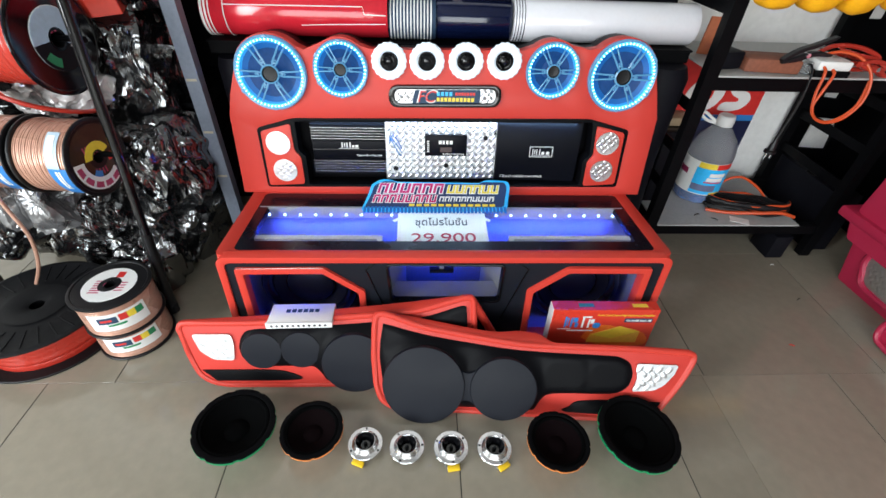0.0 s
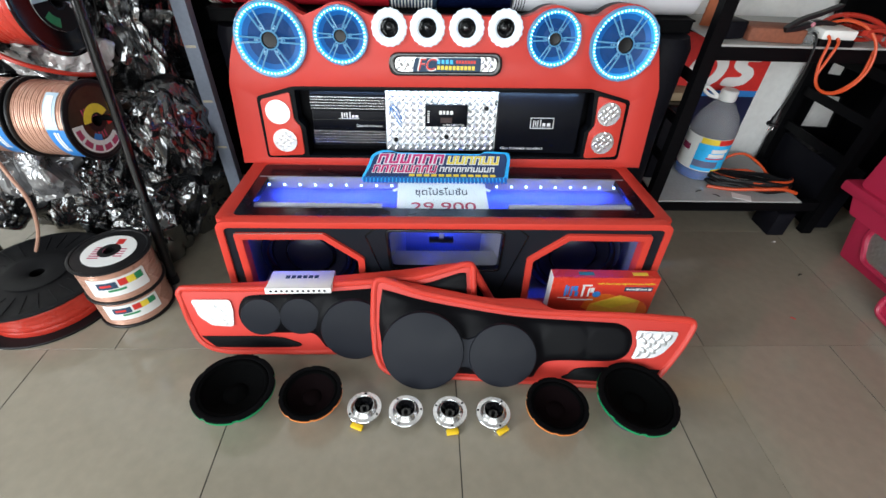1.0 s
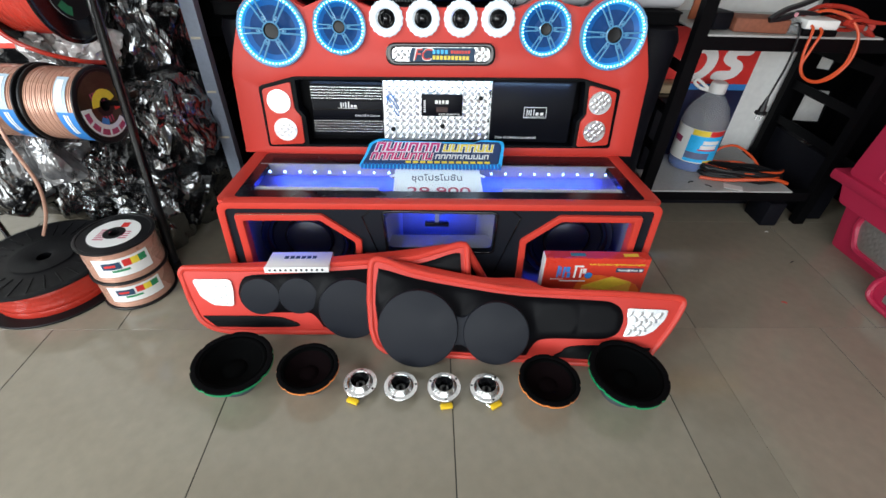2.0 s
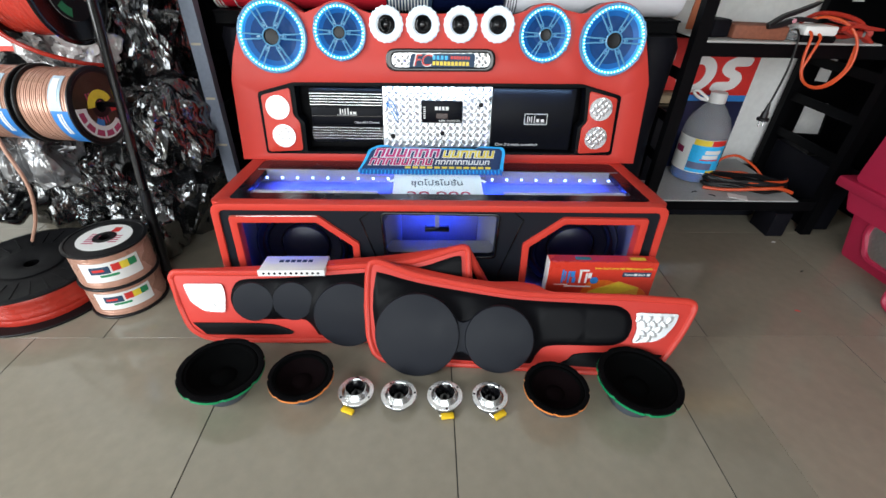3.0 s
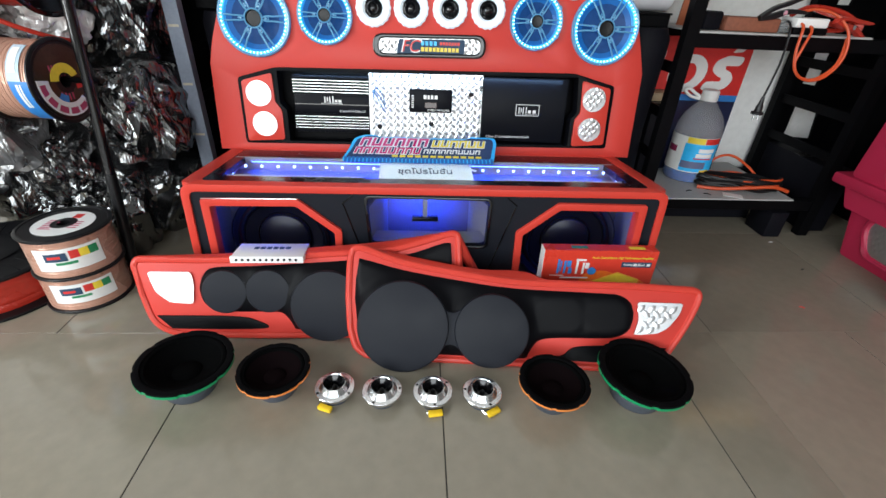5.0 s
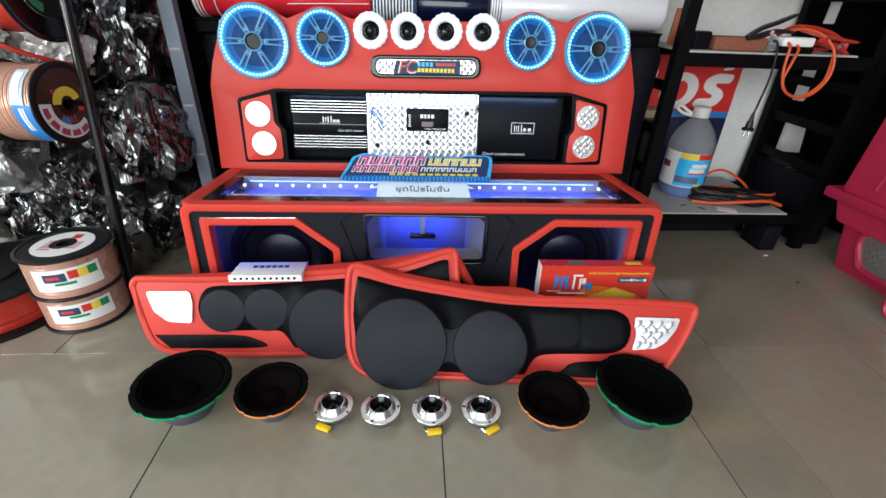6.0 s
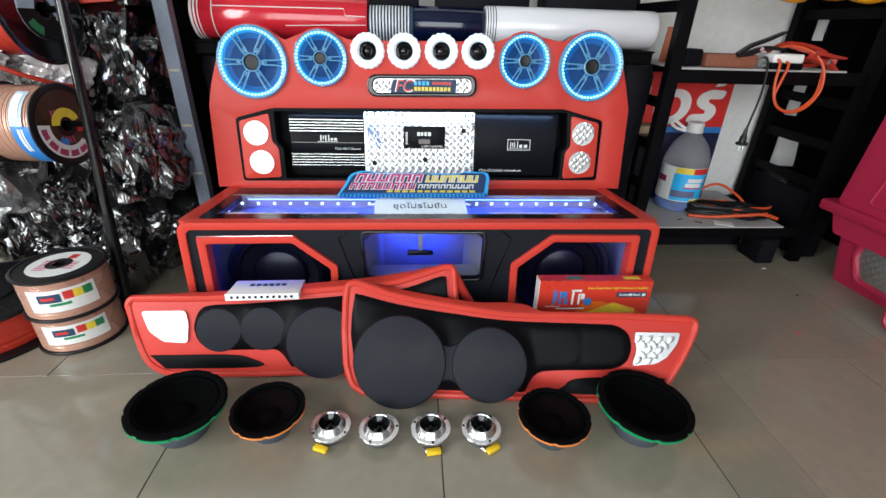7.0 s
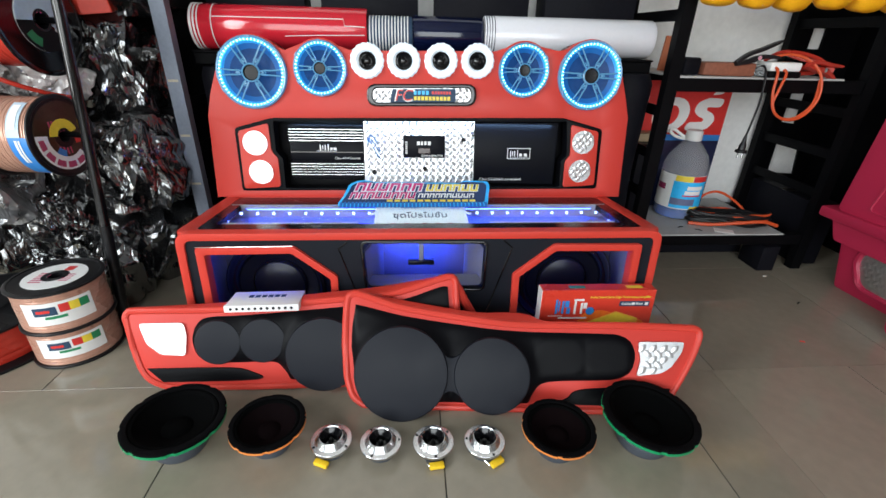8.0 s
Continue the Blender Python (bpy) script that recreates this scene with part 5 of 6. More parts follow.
clamp(pose(1.105, 1.585, 0.797, 90, -14, 0), PLASTIC, "black jumper clamp on the charger")
clamp(pose(1.340, 1.570, 0.762, 80, 15, 10), RED_CABLE, "orange jumper clamp on the shelf")
clamp(pose(1.320, 1.610, 0.768, 90, -3, 160), RED_CABLE, "orange jumper clamp on the other leads")


def cable(label, pts, r, material, category="cable"):
    return solid("cable", tube(spline(pts, 8), r, 8), material, label, category)


cable("orange charger lead looping below the shelf edge", [(1.190, 1.585, 0.770), (1.190, 1.548, 0.760), (1.188, 1.535, 0.69), (1.205, 1.525, 0.632), (1.255, 1.520, 0.606), (1.310, 1.518, 0.622), (1.345, 1.522, 0.680), (1.340, 1.540, 0.750), (1.300, 1.565, 0.795), (1.240, 1.58, 0.810), (1.190, 1.585, 0.800)], 0.0044, ORANGE).location.x -= 0.028
cable("orange charger lead looping below the shelf edge", [(1.215, 1.585, 0.765), (1.222, 1.548, 0.755), (1.205, 1.535, 0.70), (1.196, 1.530, 0.655), (1.225, 1.524, 0.616), (1.280, 1.520, 0.612), (1.335, 1.525, 0.660), (1.350, 1.545, 0.735)], 0.0044, ORANGE).location.x -= 0.028
cable("red jumper leads piled on the upper shelf", [(1.19, 1.62, 0.790), (1.25, 1.63, 0.815), (1.34, 1.63, 0.810), (1.40, 1.61, 0.785), (1.37, 1.60, 0.755), (1.30, 1.62, 0.75), (1.26, 1.66, 0.755), (1.33, 1.68, 0.775), (1.40, 1.66, 0.765)], 0.007, RED_CABLE).location.x -= 0.028
cord = thing("power_cord", "black power cord with a two pin plug hanging from the shelf", "power cord", pose(0, 0, 0))
part("wire", tube(spline([(1.122, 1.60, 0.765), (1.122, 1.565, 0.772), (1.123, 1.545, 0.74), (1.125, 1.538, 0.66), (1.116, 1.535, 0.58), (1.110, 1.533, 0.545)], 8), 0.0035, 8), PLASTIC, cord)
part("plug", lathe([(0.005, 0.06), (0.008, 0.035), (0.011, 0.030), (0.012, 0.012), (0.019, 0.010), (0.019, 0.002), (0, 0)], 18), PLASTIC, cord, "black plug", pose(1.110, 1.533, 0.488))
for dx in (-0.008, 0.008):
    part("pin", tube([(1.110 + dx, 1.533, 0.489), (1.110 + dx, 1.533, 0.470)], 0.0025, 8), CHROME, cord)


def coil(label, x, y, z, rx, ry, r, material, turns, tilt, seed):
    rnd, pts = random.Random(seed), []
    for i in range(turns * 14):
        a = 2 * math.pi * i / 14
        k = 1 + rnd.uniform(-0.06, 0.06)
        pts.append((x + rx * k * math.cos(a + tilt) - ry * 0.4 * math.sin(a), y + ry * k * math.sin(a), z + r + 0.045 * (i / (turns * 14)) + 0.012 * rnd.random()))
    return solid("cable_coil", tube(spline(pts, 3), r, 6), material, label, "cable coil")


coil("coiled black jumper cable on the lower shelf", 1.245, 1.660, 0.160, 0.135, 0.055, 0.006, PLASTIC, 6, 0.5, 3)
coil("coiled orange jumper cable on the lower shelf", 1.255, 1.670, 0.166, 0.130, 0.065, 0.005, ORANGE, 2, 0.4, 4)
cable("orange cable end lying along the shelf", [(1.08, 1.66, 0.168), (1.16, 1.63, 0.172), (1.26, 1.60, 0.190), (1.34, 1.585, 0.200), (1.40, 1.58, 0.185)], 0.007, ORANGE)
cable("orange cable arch over the coil", [(1.13, 1.72, 0.18), (1.16, 1.74, 0.25), (1.23, 1.74, 0.275), (1.31, 1.72, 0.235), (1.36, 1.68, 0.18)], 0.005, ORANGE)
solid("paper_scrap", box(-0.035, 0.035, -0.02, 0.02, 0, 0.002), LABEL, "crumpled white paper scrap on the shelf", "paper", pose(1.19, 1.59, 0.1595, 0, 0, -25))
for x, y, a in ((1.03, 1.63, 20), (1.09, 1.60, -40)):
    solid("wire_offcut", tube([(-0.012, 0, 0.002), (0.004, 0.002, 0.003), (0.014, -0.001, 0.002)], 0.0018, 6), RUBBER, "short black wire offcut on the shelf", "wire", pose(x, y, 0.1592, 0, 0, a))
stock_carton(0.845, 0.942, 1.735, 1.795, 0.1595, 0.47, "narrow dark carton standing on the lower shelf")
pale = thing("pale_carton", "narrow pale carton stack behind the bottle", "carton", pose(0.915, 1.842, 0.1595))
part("carton_side", box(-0.05, 0.05, -0.042, 0.042, 0, 0.30, 0.003), mat("cream_card", (0.60, 0.56, 0.46), 0.7), pale)
part("lid", box(-0.052, 0.052, -0.044, 0.044, 0.30, 0.34, 0.003), mat("brown_card", (0.38, 0.28, 0.17), 0.7), pale)

# yellow pads on a rail
solid("hanging_rail", tube([(0.815, 1.553, 1.03), (2.3, 1.553, 1.03)], 0.006, 8), BLACK_STEEL, "thin black rail fixed to the rack posts", "rail")


def pad():
    bm = bmesh.new()
    bmesh.ops.create_icosphere(bm, subdivisions=4, radius=1.0)
    for v in bm.verts:
        p = v.co.copy()
        s = 1 + 0.05 * noise.noise(p * 2.2)
        q = [math.copysign(abs(c) ** 0.75, c) for c in p]
        v.co = Vector((q[0] * 0.064, q[1] * 0.055, q[2] * 0.085)) * s
    return bm


p0 = solid("yellow_pad", pad(), YELLOW_CLOTH, "puffy yellow vinyl pad hanging on the rail", "pad", pose(0.862, 1.50, 1.022), group="yellow pads")
for i in range(1, 9):
    copy_thing(p0, pose(0.862 + 0.118 * i, 1.50 - 0.006 * (i % 2), 1.022 - 0.004 * (i % 3), 4 * (i % 3), 0, 7 * (i % 4)))

# ---- crimson console at the side ----
pc = thing("crimson_console", "crimson leatherette speaker console with tread plate windows", "speaker cabinet", pose(1.575, 1.44, 0, 0, 0, -87))
# local x runs along its front towards the shop, local -y faces the middle
part("base", plate([rounded([(0.02, 0.0), (0.95, 0.0), (0.95, 0.276), (-0.02, 0.276), (-0.03, 0.20)], 0.012)], -0.35, 0.0, 0.010), PINK, pc, "", pose(0, 0, 0, 90))
part("skirt", plate([rounded([(0.0, 0.19), (0.95, 0.18), (0.95, 0.276), (-0.04, 0.276)], 0.010)], 0.0, 0.07, 0.012), PINK, pc, "", pose(0, 0, 0, 90))
part("ledge", box(-0.05, 0.95, -0.125, 0.36, 0.272, 0.312, 0.010), PINK, pc)
part("window_rim", tube(rounded([(0.10, 0.04), (0.42, 0.03), (0.42, 0.18), (0.07, 0.18), (0.06, 0.13)], 0.03), 0.012, 8, True), PINK, pc, "", pose(0, -0.004, 0, 90))
part("tread_window", tread(rounded([(0.11, 0.05), (0.41, 0.04), (0.41, 0.17), (0.08, 0.17), (0.07, 0.13)], 0.03), 0.004, 0.03, 0.013), TREAD, pc, "tread plate window", pose(0, -0.001, 0, 90))
part("upper_slab", plate([rounded([(0.0, 0.0), (0.90, 0.0), (0.90, 0.50), (0.10, 0.50), (0.01, 0.36)], 0.02)], -0.20, 0.0, 0.012), PINK, pc, "", pose(0.0, -0.108, 0.312, 86))
part("upper_rim", tube(rounded([(0.10, 0.03), (0.6, 0.03), (0.6, 0.30), (0.14, 0.28)], 0.02), 0.004, 8, True), PINK, pc, "", pose(0.0, -0.109, 0.312, 86))
part("lamp_disc", tread(circle(0, 0, 0.045, 32), 0.004, 0.026, 0.012), TREAD, pc, "", pose(0.22, -0.106, 0.44, 86))
pd = thing("crimson_speaker_pod", "bright crimson padded speaker pod standing before the side console", "speaker pod", pose(1.452, 1.100, 0, 0, 0, -84))
part("body", plate([rounded([(0.0, 0.02), (0.05, 0.0), (0.6, 0.0), (0.6, 0.15), (0.02, 0.135), (-0.012, 0.08)], 0.03)], -0.06, 0.0, 0.010), PINK, pd, "", pose(0, 0, 0, 80))
part("rolled_edge", tube(rounded([(0.0, 0.02), (0.05, 0.012), (0.6, 0.012), (0.6, 0.15), (0.02, 0.135), (-0.012, 0.08)], 0.03), 0.010, 8, True), PINK, pd, "", pose(0, -0.004, 0, 80))
part("tread_panel", tread(rounded([(0.04, 0.035), (0.16, 0.03), (0.16, 0.11), (0.04, 0.11)], 0.02), 0.004, 0.026, 0.012), TREAD, pd, "", pose(0, -0.002, 0, 80))

# ---- cable reels and wrapped stock at the other side ----


def reel(name_label, m, R, L, wire, wr, rows, face_label=None, flange=PLASTIC, ribs=0, group="cable reels", label_mat=LABEL):
    t = thing("cable_reel", name_label, "cable reel", m, group)
    part("flange", lathe([(R * 0.16, 0), (R - 0.002, 0), (R, 0.002), (R, 0.006), (R - 0.002, 0.008), (R * 0.16, 0.008)], 56), flange, t, "black plastic flange")
    top = part("flange", lathe([(R * 0.16, L - 0.008), (R - 0.002, L - 0.008), (R, L - 0.006), (R, L - 0.002), (R - 0.003, L), (R * 0.92, L), (R * 0.90, L - 0.002), (R * 0.30, L - 0.002), (R * 0.28, L), (R * 0.16, L)], 56), flange, t, "black plastic flange")
    prof = []
    for i in range(rows):
        z0, z1 = 0.008 + (L - 0.016) * i / rows, 0.008 + (L - 0.016) * (i + 1) / rows
        k = 0.0006 * math.sin(i * 2.3)
        prof += [(wr - 0.0016, z0), (wr + k, z0 * 0.75 + z1 * 0.25), (wr + k, z0 * 0.25 + z1 * 0.75)]
    prof.append((wr - 0.0016, L - 0.008))
    part("winding", lathe(prof, 56), wire, t, "wound cable")
    part("bore", lathe([(R * 0.16, 0.0), (R * 0.15, 0.0), (R * 0.15, L), (R * 0.16, L)], 24), RUBBER, t)
    for i in range(ribs):
        a = 2 * math.pi * i / ribs
        part("rib", box(R * 0.55, R * 0.9, -0.002, 0.002, L - 0.002, L, 0.0005, 1), flange, top, "", pose(0, 0, 0, 0, 0, math.degrees(a)))
    if face_label:
        part("face_label", lathe([(R * 0.17, L - 0.0015), (R * 0.17, L - 0.0006), (R * face_label, L - 0.0006), (R * face_label, L - 0.0015)], 48), label_mat, t, "round paper label")
        part("face_print", bars([(R * 0.02, R * 0.22, R * 0.28, R * 0.50)], 0.0005), LABEL_RED, t, "red patch", pose(0, 0, L - 0.0006))
        part("face_print", bars([(-R * 0.40, -R * 0.12, R * (-0.35 + 0.09 * i), R * (-0.31 + 0.09 * i)) for i in range(6)] + [(R * 0.22, R * 0.44, R * (-0.25 + 0.1 * i), R * (-0.21 + 0.1 * i)) for i in range(4)], 0.0005), INK_RED, t, "thin printed bars", pose(0, 0, L - 0.0006))["kind"] = "stuff"
    return t


def side_label(t, r, mid, z0, z1):
    part("side_label", arc_patch(r + 0.0008, mid - 44, mid + 42, z0, z1), LABEL, t, "white paper label")
    part("label_print", arc_patch(r + 0.0016, mid - 30, mid - 2, z0 + (z1 - z0) * 0.45, z1 - (z1 - z0) * 0.18), INK, t, "dark printed bar")
    part("label_print", arc_patch(r + 0.0022, mid - 26, mid - 10, z0 + (z1 - z0) * 0.58, z1 - (z1 - z0) * 0.3), LABEL_RED, t, "red printed bar")
    part("label_print", arc_patch(r + 0.0016, mid - 18, mid + 8, z0 + (z1 - z0) * 0.28, z0 + (z1 - z0) * 0.40), LABEL_GREEN, t, "green printed bar")
    for i, mt in enumerate((LABEL_RED, LABEL_YEL, LABEL_GREEN)):
        part("label_print", arc_patch(r + 0.0016, mid + 1 + 12 * i, mid + 13 + 12 * i, z0 + (z1 - z0) * 0.52, z1 - (z1 - z0) * 0.12), mt, t, "coloured square")


s1 = reel("reel of copper coloured speaker cable standing on the floor", pose(-1.024, 1.158, 0.0), 0.108, 0.118, COPPER, 0.101, 20)
side_label(s1, 0.101, -60, 0.032, 0.092)
s2 = reel("reel of copper coloured speaker cable stacked on another reel", pose(-1.008, 1.142, 0.1185), 0.108, 0.122, COPPER, 0.101, 20, 0.66)
side_label(s2, 0.101, -60, 0.030, 0.094)
big = reel("large black reel of thick red cable lying on the floor", pose(-1.300, 1.178, 0.0), 0.208, 0.122, RED_CABLE, 0.172, 5, None, RUBBER, 26)
part("hub_boss", lathe([(0.05, 0.118), (0.085, 0.121), (0.09, 0.124), (0.04, 0.125), (0.02, 0.118)], 36), RUBBER, big)
AX = pose(0, 0, 0, 0, 90, 0)
BROWN_PRINT = mat("brown_print", (0.035, 0.020, 0.010), 0.35, bump=0, var=0.5, scale=18)
PALE_BLUE = mat("pale_blue_print", (0.42, 0.54, 0.64), 0.4, bump=0)
for label, x, y, z, R, L, wire, wr, rows in (
        ("reel of copper coloured cable on a horizontal rod", -1.112, 1.293, 0.580, 0.104, 0.152, COPPER, 0.096, 26),
        ("reel of copper coloured cable on a horizontal rod", -1.274, 1.310, 0.580, 0.104, 0.152, COPPER, 0.096, 26),
        ("reel of red cable on the upper rod", -1.150, 1.392, 0.850, 0.132, 0.160, RED_CABLE, 0.110, 10)):
    t = reel(label, pose(x, y, z, 0, 0, -6) @ AX, R, L, wire, wr, rows, 0.84 if wire == COPPER else 0.56, GLOSS if wire == RED_CABLE else PLASTIC, label_mat=BROWN_PRINT if wire == COPPER else LABEL)
    part("face_print", arc_patch(R * 0.20, 60 if wire == RED_CABLE else 105, 300 if wire == RED_CABLE else 262, L - 0.0008, L + 0.0006, R * (0.35 if wire == RED_CABLE else 0.22)), PALE_BLUE if wire == RED_CABLE else LABEL_YEL, t, "printed patch")
    if wire == RED_CABLE:
        part("face_print", arc_patch(R * 0.34, -62, -22, L - 0.0008, L + 0.0010, R * 0.16), LABEL_GREEN, t, "printed patch")
        part("face_print", arc_patch(R * 0.20, -90, 50, L - 0.0008, L + 0.0008, R * 0.36), RUBBER, t, "dark printed patch")
    else:
        part("face_print", arc_patch(R * 0.50, -100, 40, L - 0.0008, L + 0.0006, R * 0.32), LABEL, t, "white printed arc")
        for a in (-92, -66, -40, -14, 12):
            part("face_print", arc_patch(R * 0.62, a, a + 20, L - 0.0008, L + 0.0010, R * 0.15), INK_RED, t, "small dark patch")
        part("face_print", arc_patch(R * 0.34, -48, -14, L - 0.0008, L + 0.0004, R * 0.16), LABEL_BLUE, t, "blue patch")
    if wire == COPPER:
        part("side_label", arc_patch(wr + 0.0012, 262, 330, L - 0.058, L - 0.012), LABEL_BLUE, t, "blue and white label")
        part("side_label", arc_patch(wr + 0.0016, 206, 262, L - 0.058, L - 0.026), PALE_BLUE, t, "pale blue label")
        part("side_label", arc_patch(wr + 0.0026, 212, 250, L - 0.053, L - 0.034), LABEL, t, "white panel")
        part("side_label", arc_patch(wr + 0.0022, 266, 300, L - 0.042, L - 0.036), LABEL, t, "white bar")
        part("side_label", arc_patch(wr + 0.0022, 266, 300, L - 0.033, L - 0.029), LABEL, t, "white bar")
stand = thing("reel_stand", "black tubular reel stand with horizontal rods", "stand", pose(-0.958, 1.262, 0))
part("leg", tube([(0.032, 0, 0.32), (0.124, -0.004, 1.15)], 0.0125, 14), GLOSS, stand, "gloss black tube")
part("leg_socket", tube([(0, 0, 0.0), (0.033, 0, 0.335)], 0.0150, 14), PLASTIC, stand, "matt black lower tube")
part("foot_cap", lathe([(0, 0), (0.019, 0), (0.020, 0.03), (0.016, 0.034)], 16), RUBBER, stand)
part("rod", tube([(0.066, 0.028, 0.580), (-0.62, 0.10, 0.580)], 0.008, 8), BLACK_STEEL, stand)
part("rod", tube([(0.03, 0.115, 0.850), (-0.62, 0.185, 0.850)], 0.008, 8), BLACK_STEEL, stand)
part("arm", tube([(0.057, -0.004, 0.580), (0.066, 0.03, 0.580)], 0.007, 8), BLACK_STEEL, stand)
part("leg", tube([(-0.62, 0.10, 0.0), (-0.62, 0.10, 0.6), (-0.62, 0.185, 1.0)], 0.0085, 10), GLOSS, stand)


def crumple(m, rx, ry, rz, seed, material, label, flat=0.0):
    """A package in crumpled film: an uneven body with sharp folds, flat below."""
    bm = bmesh.new()
    bmesh.ops.create_icosphere(bm, subdivisions=5, radius=1.0)
    off, rnd, folds = Vector((seed * 3.7, seed * 1.3, seed * 5.1)), random.Random(seed), []
    for k in range(8):
        n = Vector((rnd.gauss(0, 1), rnd.gauss(0, 1), rnd.gauss(0, 0.3))).normalized()
        folds.append((n, 0.8 + 0.55 * k, rnd.random(), Vector((rnd.gauss(0, 0.6), rnd.gauss(0, 0.6), rnd.gauss(0, 0.6)))))
    for v in bm.verts:
        p = v.co.copy()
        q = Vector([math.copysign(abs(c) ** 0.8, c) for c in p])
        w = p + 0.42 * noise.noise_vector(p * 1.3 + off)
        d = 0.14 * noise.noise(p * 1.3 + off)
        for n, f, ph, c in folds:
            x = (f * w.dot(n) + ph) % 1.0
            near = math.exp(-1.2 * (p - c).length_squared)
            d += (0.34 / f) * (abs(2 * x - 1) - 0.5) * (0.35 + near)
        q = q * (1 + d)
        v.co = Vector((q.x * rx, q.y * ry, q.z * rz))
        v.co.z = max(v.co.z, -rz * 0.86)
    pack = thing("wrapped_package", label, "plastic bag", m, "wrapped packages")
    part("film_body", bm, material, pack, "", smooth=32)
    for k in range(3):
        fl, n, a = bmesh.new(), 16, seed * 1.7 + k * 1.1
        vs = []
        for j in range(n + 1):
            row = []
            for i in range(n + 1):
                u, v = i / n - 0.5, j / n
                w = Vector((u * 9, v * 2.2, seed + k * 7.3))
                h = 0.05 * (0.3 - abs(noise.noise(w))) + 0.03 * (0.3 - abs(noise.noise(w * 2.3)))
                row.append(fl.verts.new((u * (0.35 + 1.1 * v) * rx, v * rz * 1.05, h + 0.10 * rx * math.cos(u * 3) + 0.02 * v * v)))
            vs.append(row)
        for j in range(n):
            for i in range(n):
                fl.faces.new((vs[j][i], vs[j][i + 1], vs[j + 1][i + 1], vs[j + 1][i]))
        bmesh.ops.solidify(fl, geom=fl.faces[:], thickness=0.0006)
        turn = -math.degrees(m.to_euler().z) - 25 + 50 * (k - 1) + 9 * math.sin(seed * 5 + k)
        part("film_fold", fl, material, pack, "loose fold of film", pose(0, 0, -rz * (0.15 + 0.25 * k)) @ pose(0, 0, 0, 0, 0, turn) @ pose(0, -ry * (0.94 + 0.05 * k), 0) @ pose(0, 0, 0, 82 - 8 * k, 0, 30 * math.sin(a)), smooth=25)
    return pack


BL = "stock wrapped in crumpled shiny black plastic film"
CLEARL = "stock wrapped in crumpled clear plastic film"
for i, (x, y, z, rx, ry, rz, mt) in enumerate((
        (-1.08, 1.64, 0.155, 0.19, 0.19, 0.18, BAG), (-1.36, 1.66, 0.165, 0.20, 0.20, 0.19, BAG), (-0.96, 1.56, 0.44, 0.165, 0.15, 0.155, BAG),
        (-1.24, 1.60, 0.45, 0.17, 0.14, 0.15, BAG), (-1.02, 1.66, 0.72, 0.16, 0.14, 0.17, BAG), (-1.33, 1.72, 0.74, 0.18, 0.14, 0.17, BAG),
        (-1.06, 1.42, 0.095, 0.10, 0.10, 0.11, BAG), (-1.17, 1.44, 0.33, 0.12, 0.09, 0.10, BAG), (-1.52, 1.48, 0.28, 0.15, 0.14, 0.16, BAG),
        (-1.13, 1.45, 0.700, 0.13, 0.07, 0.075, BAG_WHITE), (-0.95, 1.68, 0.98, 0.14, 0.12, 0.13, BAG), (-1.30, 1.70, 1.02, 0.18, 0.14, 0.15, BAG),
        (-1.27, 1.40, 0.41, 0.17, 0.10, 0.10, BAG_CLEAR), (-0.98, 1.53, 0.47, 0.10, 0.10, 0.10, BAG_CLEAR), (-1.62, 1.68, 0.55, 0.15, 0.16, 0.20, BAG))):
    crumple(pose(x, y, z, 0, 0, 40 * i), rx, ry, rz, i + 1, mt, BL if mt == BAG else CLEARL)
rb = thing("red_carton", "small red and white carton among the wrapped stock", "carton", pose(-0.985, 1.545, 0.872, 8, -6, 14))
part("carton_body", box(-0.075, 0.075, -0.03, 0.03, 0, 0.07, 0.002, 1), CARD_RED, rb)
part("white_end", box(0.0, 0.0755, -0.0305, 0.0305, 0.045, 0.0705, 0.001, 1), LABEL, rb, "white printed end")
rb2 = thing("red_carton", "small red carton under the hanging reel", "carton", pose(-1.24, 1.44, 0.69, 0, 0, 6))
part("carton_body", box(-0.08, 0.08, -0.03, 0.03, 0, 0.06, 0.002, 1), CARD_RED, rb2)
part("white_end", box(-0.03, 0.03, -0.031, -0.029, 0.015, 0.045), LABEL, rb2, "white printed bar")
cable("copper coloured cable end hanging from the reel", [(-1.21, 1.205, 0.60), (-1.20, 1.19, 0.50), (-1.19, 1.19, 0.38), (-1.23, 1.20, 0.27), (-1.29, 1.21, 0.18)], 0.005, COPPER)
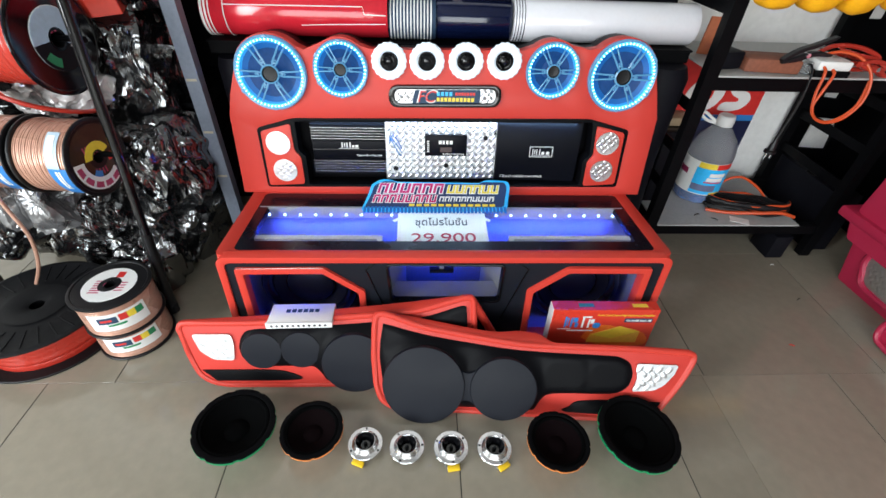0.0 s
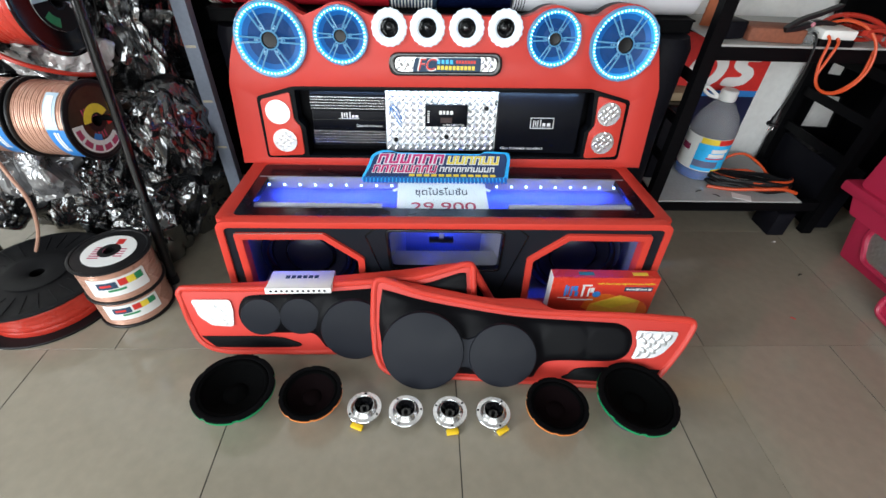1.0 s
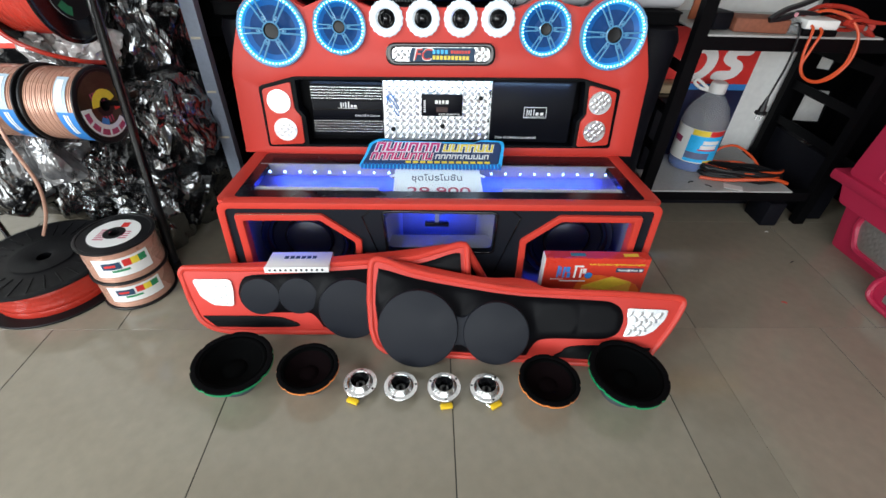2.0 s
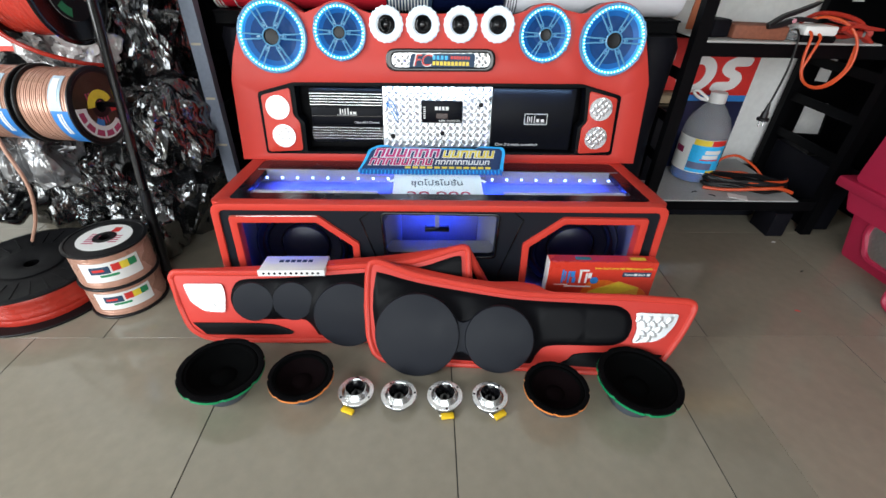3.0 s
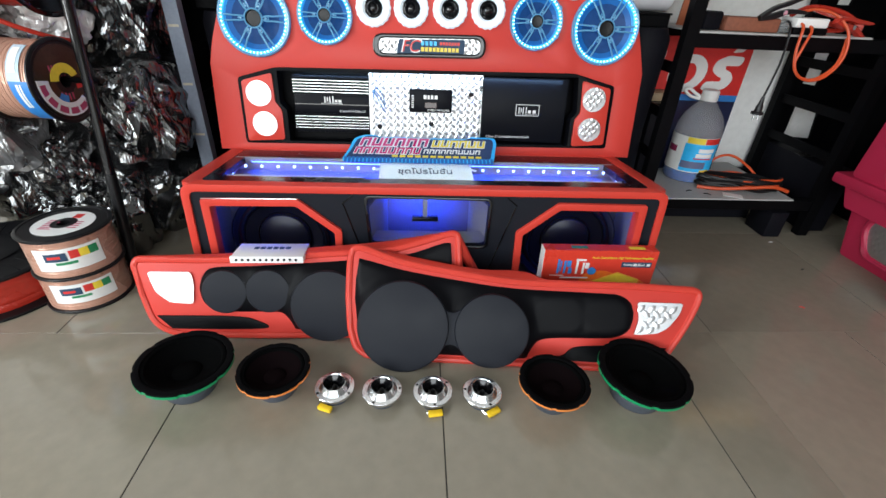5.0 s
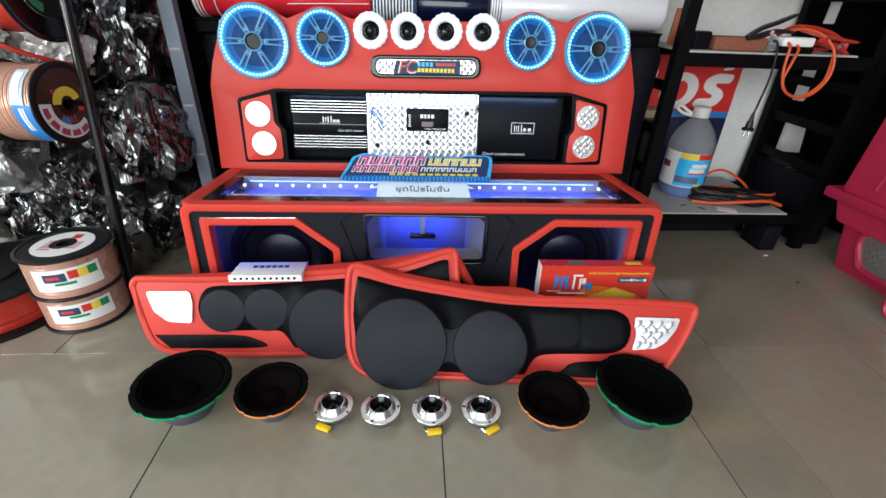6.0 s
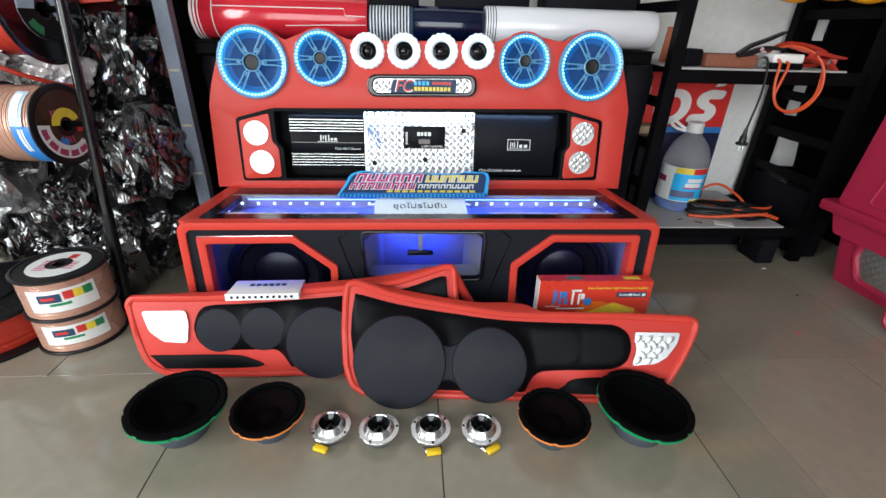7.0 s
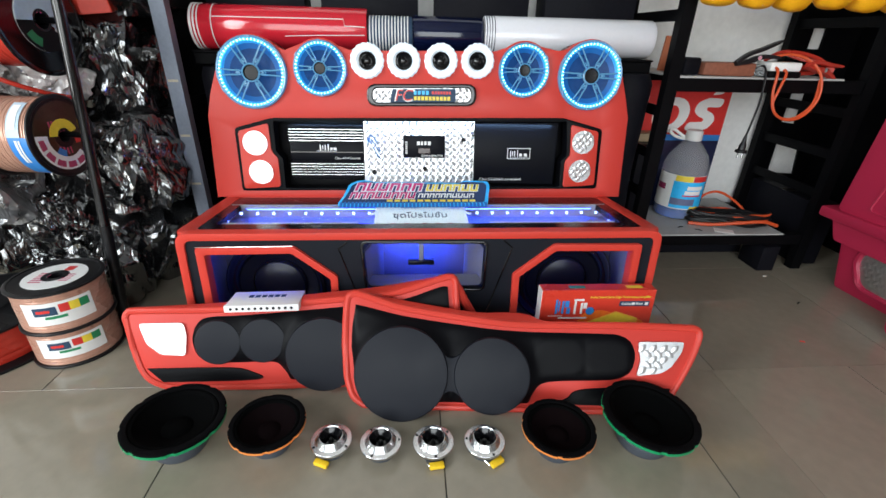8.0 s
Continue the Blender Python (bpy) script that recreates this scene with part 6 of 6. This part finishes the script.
cable("thick red cable end hanging from the upper reel", [(-1.14, 1.285, 0.84), (-1.13, 1.265, 0.77), (-1.08, 1.285, 0.72), (-1.02, 1.34, 0.68), (-0.99, 1.40, 0.66)], 0.006, RED_CABLE)
lrack = thing("stock_rack", "dark rack that holds the wrapped stock", "rack", pose(-1.25, 1.78, 0))
for z in (0.25, 0.60, 0.93):
    part("shelf_board", box(-0.52, 0.44, -0.16, 0.22, z - 0.02, z, 0.002, 1), BLACK_STEEL, lrack)
for x in (-0.52, 0.42):
    part("post", box(x, x + 0.03, 0.19, 0.22, 0, 1.9), BLACK_STEEL, lrack)
part("back_panel", box(-0.75, 0.45, 0.222, 0.235, 0, 1.95), BLACK_STEEL, lrack)
# small litter on the floor
for x, y, a, mt in ((1.352, 1.498, 0, LABEL), (1.158, 1.084, -30, LABEL_RED), (1.33, 1.30, 20, DARK_CARD)):
    solid("floor_scrap", tube([(-0.007, 0, 0.0016), (0.001, 0.003, 0.002), (0.008, 0.001, 0.0016)], 0.0016, 6), mt, "tiny scrap lying on the tiles", "scrap", pose(x, y, 0, 0, 0, a))

# ---- floor of polished tiles, last because of its many pieces ----
floor = thing("floor", "grey beige polished porcelain tile floor", "floor", Matrix(), kind="structure")
part("joint_bed", box(-2.75, 3.2, -2.75, 2.32, -0.03, -0.0012), GROUT, floor)
one = finish(box(-0.2985, 0.2985, -0.2995, 0.2995, -0.012, 0.0, 0.0003, 1))
one.materials.append(TILE)
cut_a = finish(box(-0.2985, -0.1190, -0.2995, 0.2995, -0.012, 0.0, 0.0003, 1))
cut_b = finish(box(-0.1180, 0.2985, -0.2995, 0.2995, -0.012, 0.0, 0.0003, 1))
for j in range(-5, 3):
    for i in range(-5, 6):
        shift = 0.19 if j >= 1 else 0.0
        x, y = 0.304 + 0.6 * i + shift, 0.672 + 0.6 * j
        if j == 0 and i == 1:
            part("tile", cut_a, TILE, floor, "", pose(x, y, 0))
            part("tile", cut_b, TILE, floor, "", pose(x, y, 0))
        elif -2.95 < x < 3.3:
            part("tile", one, TILE, floor, "", pose(x, y, 0))
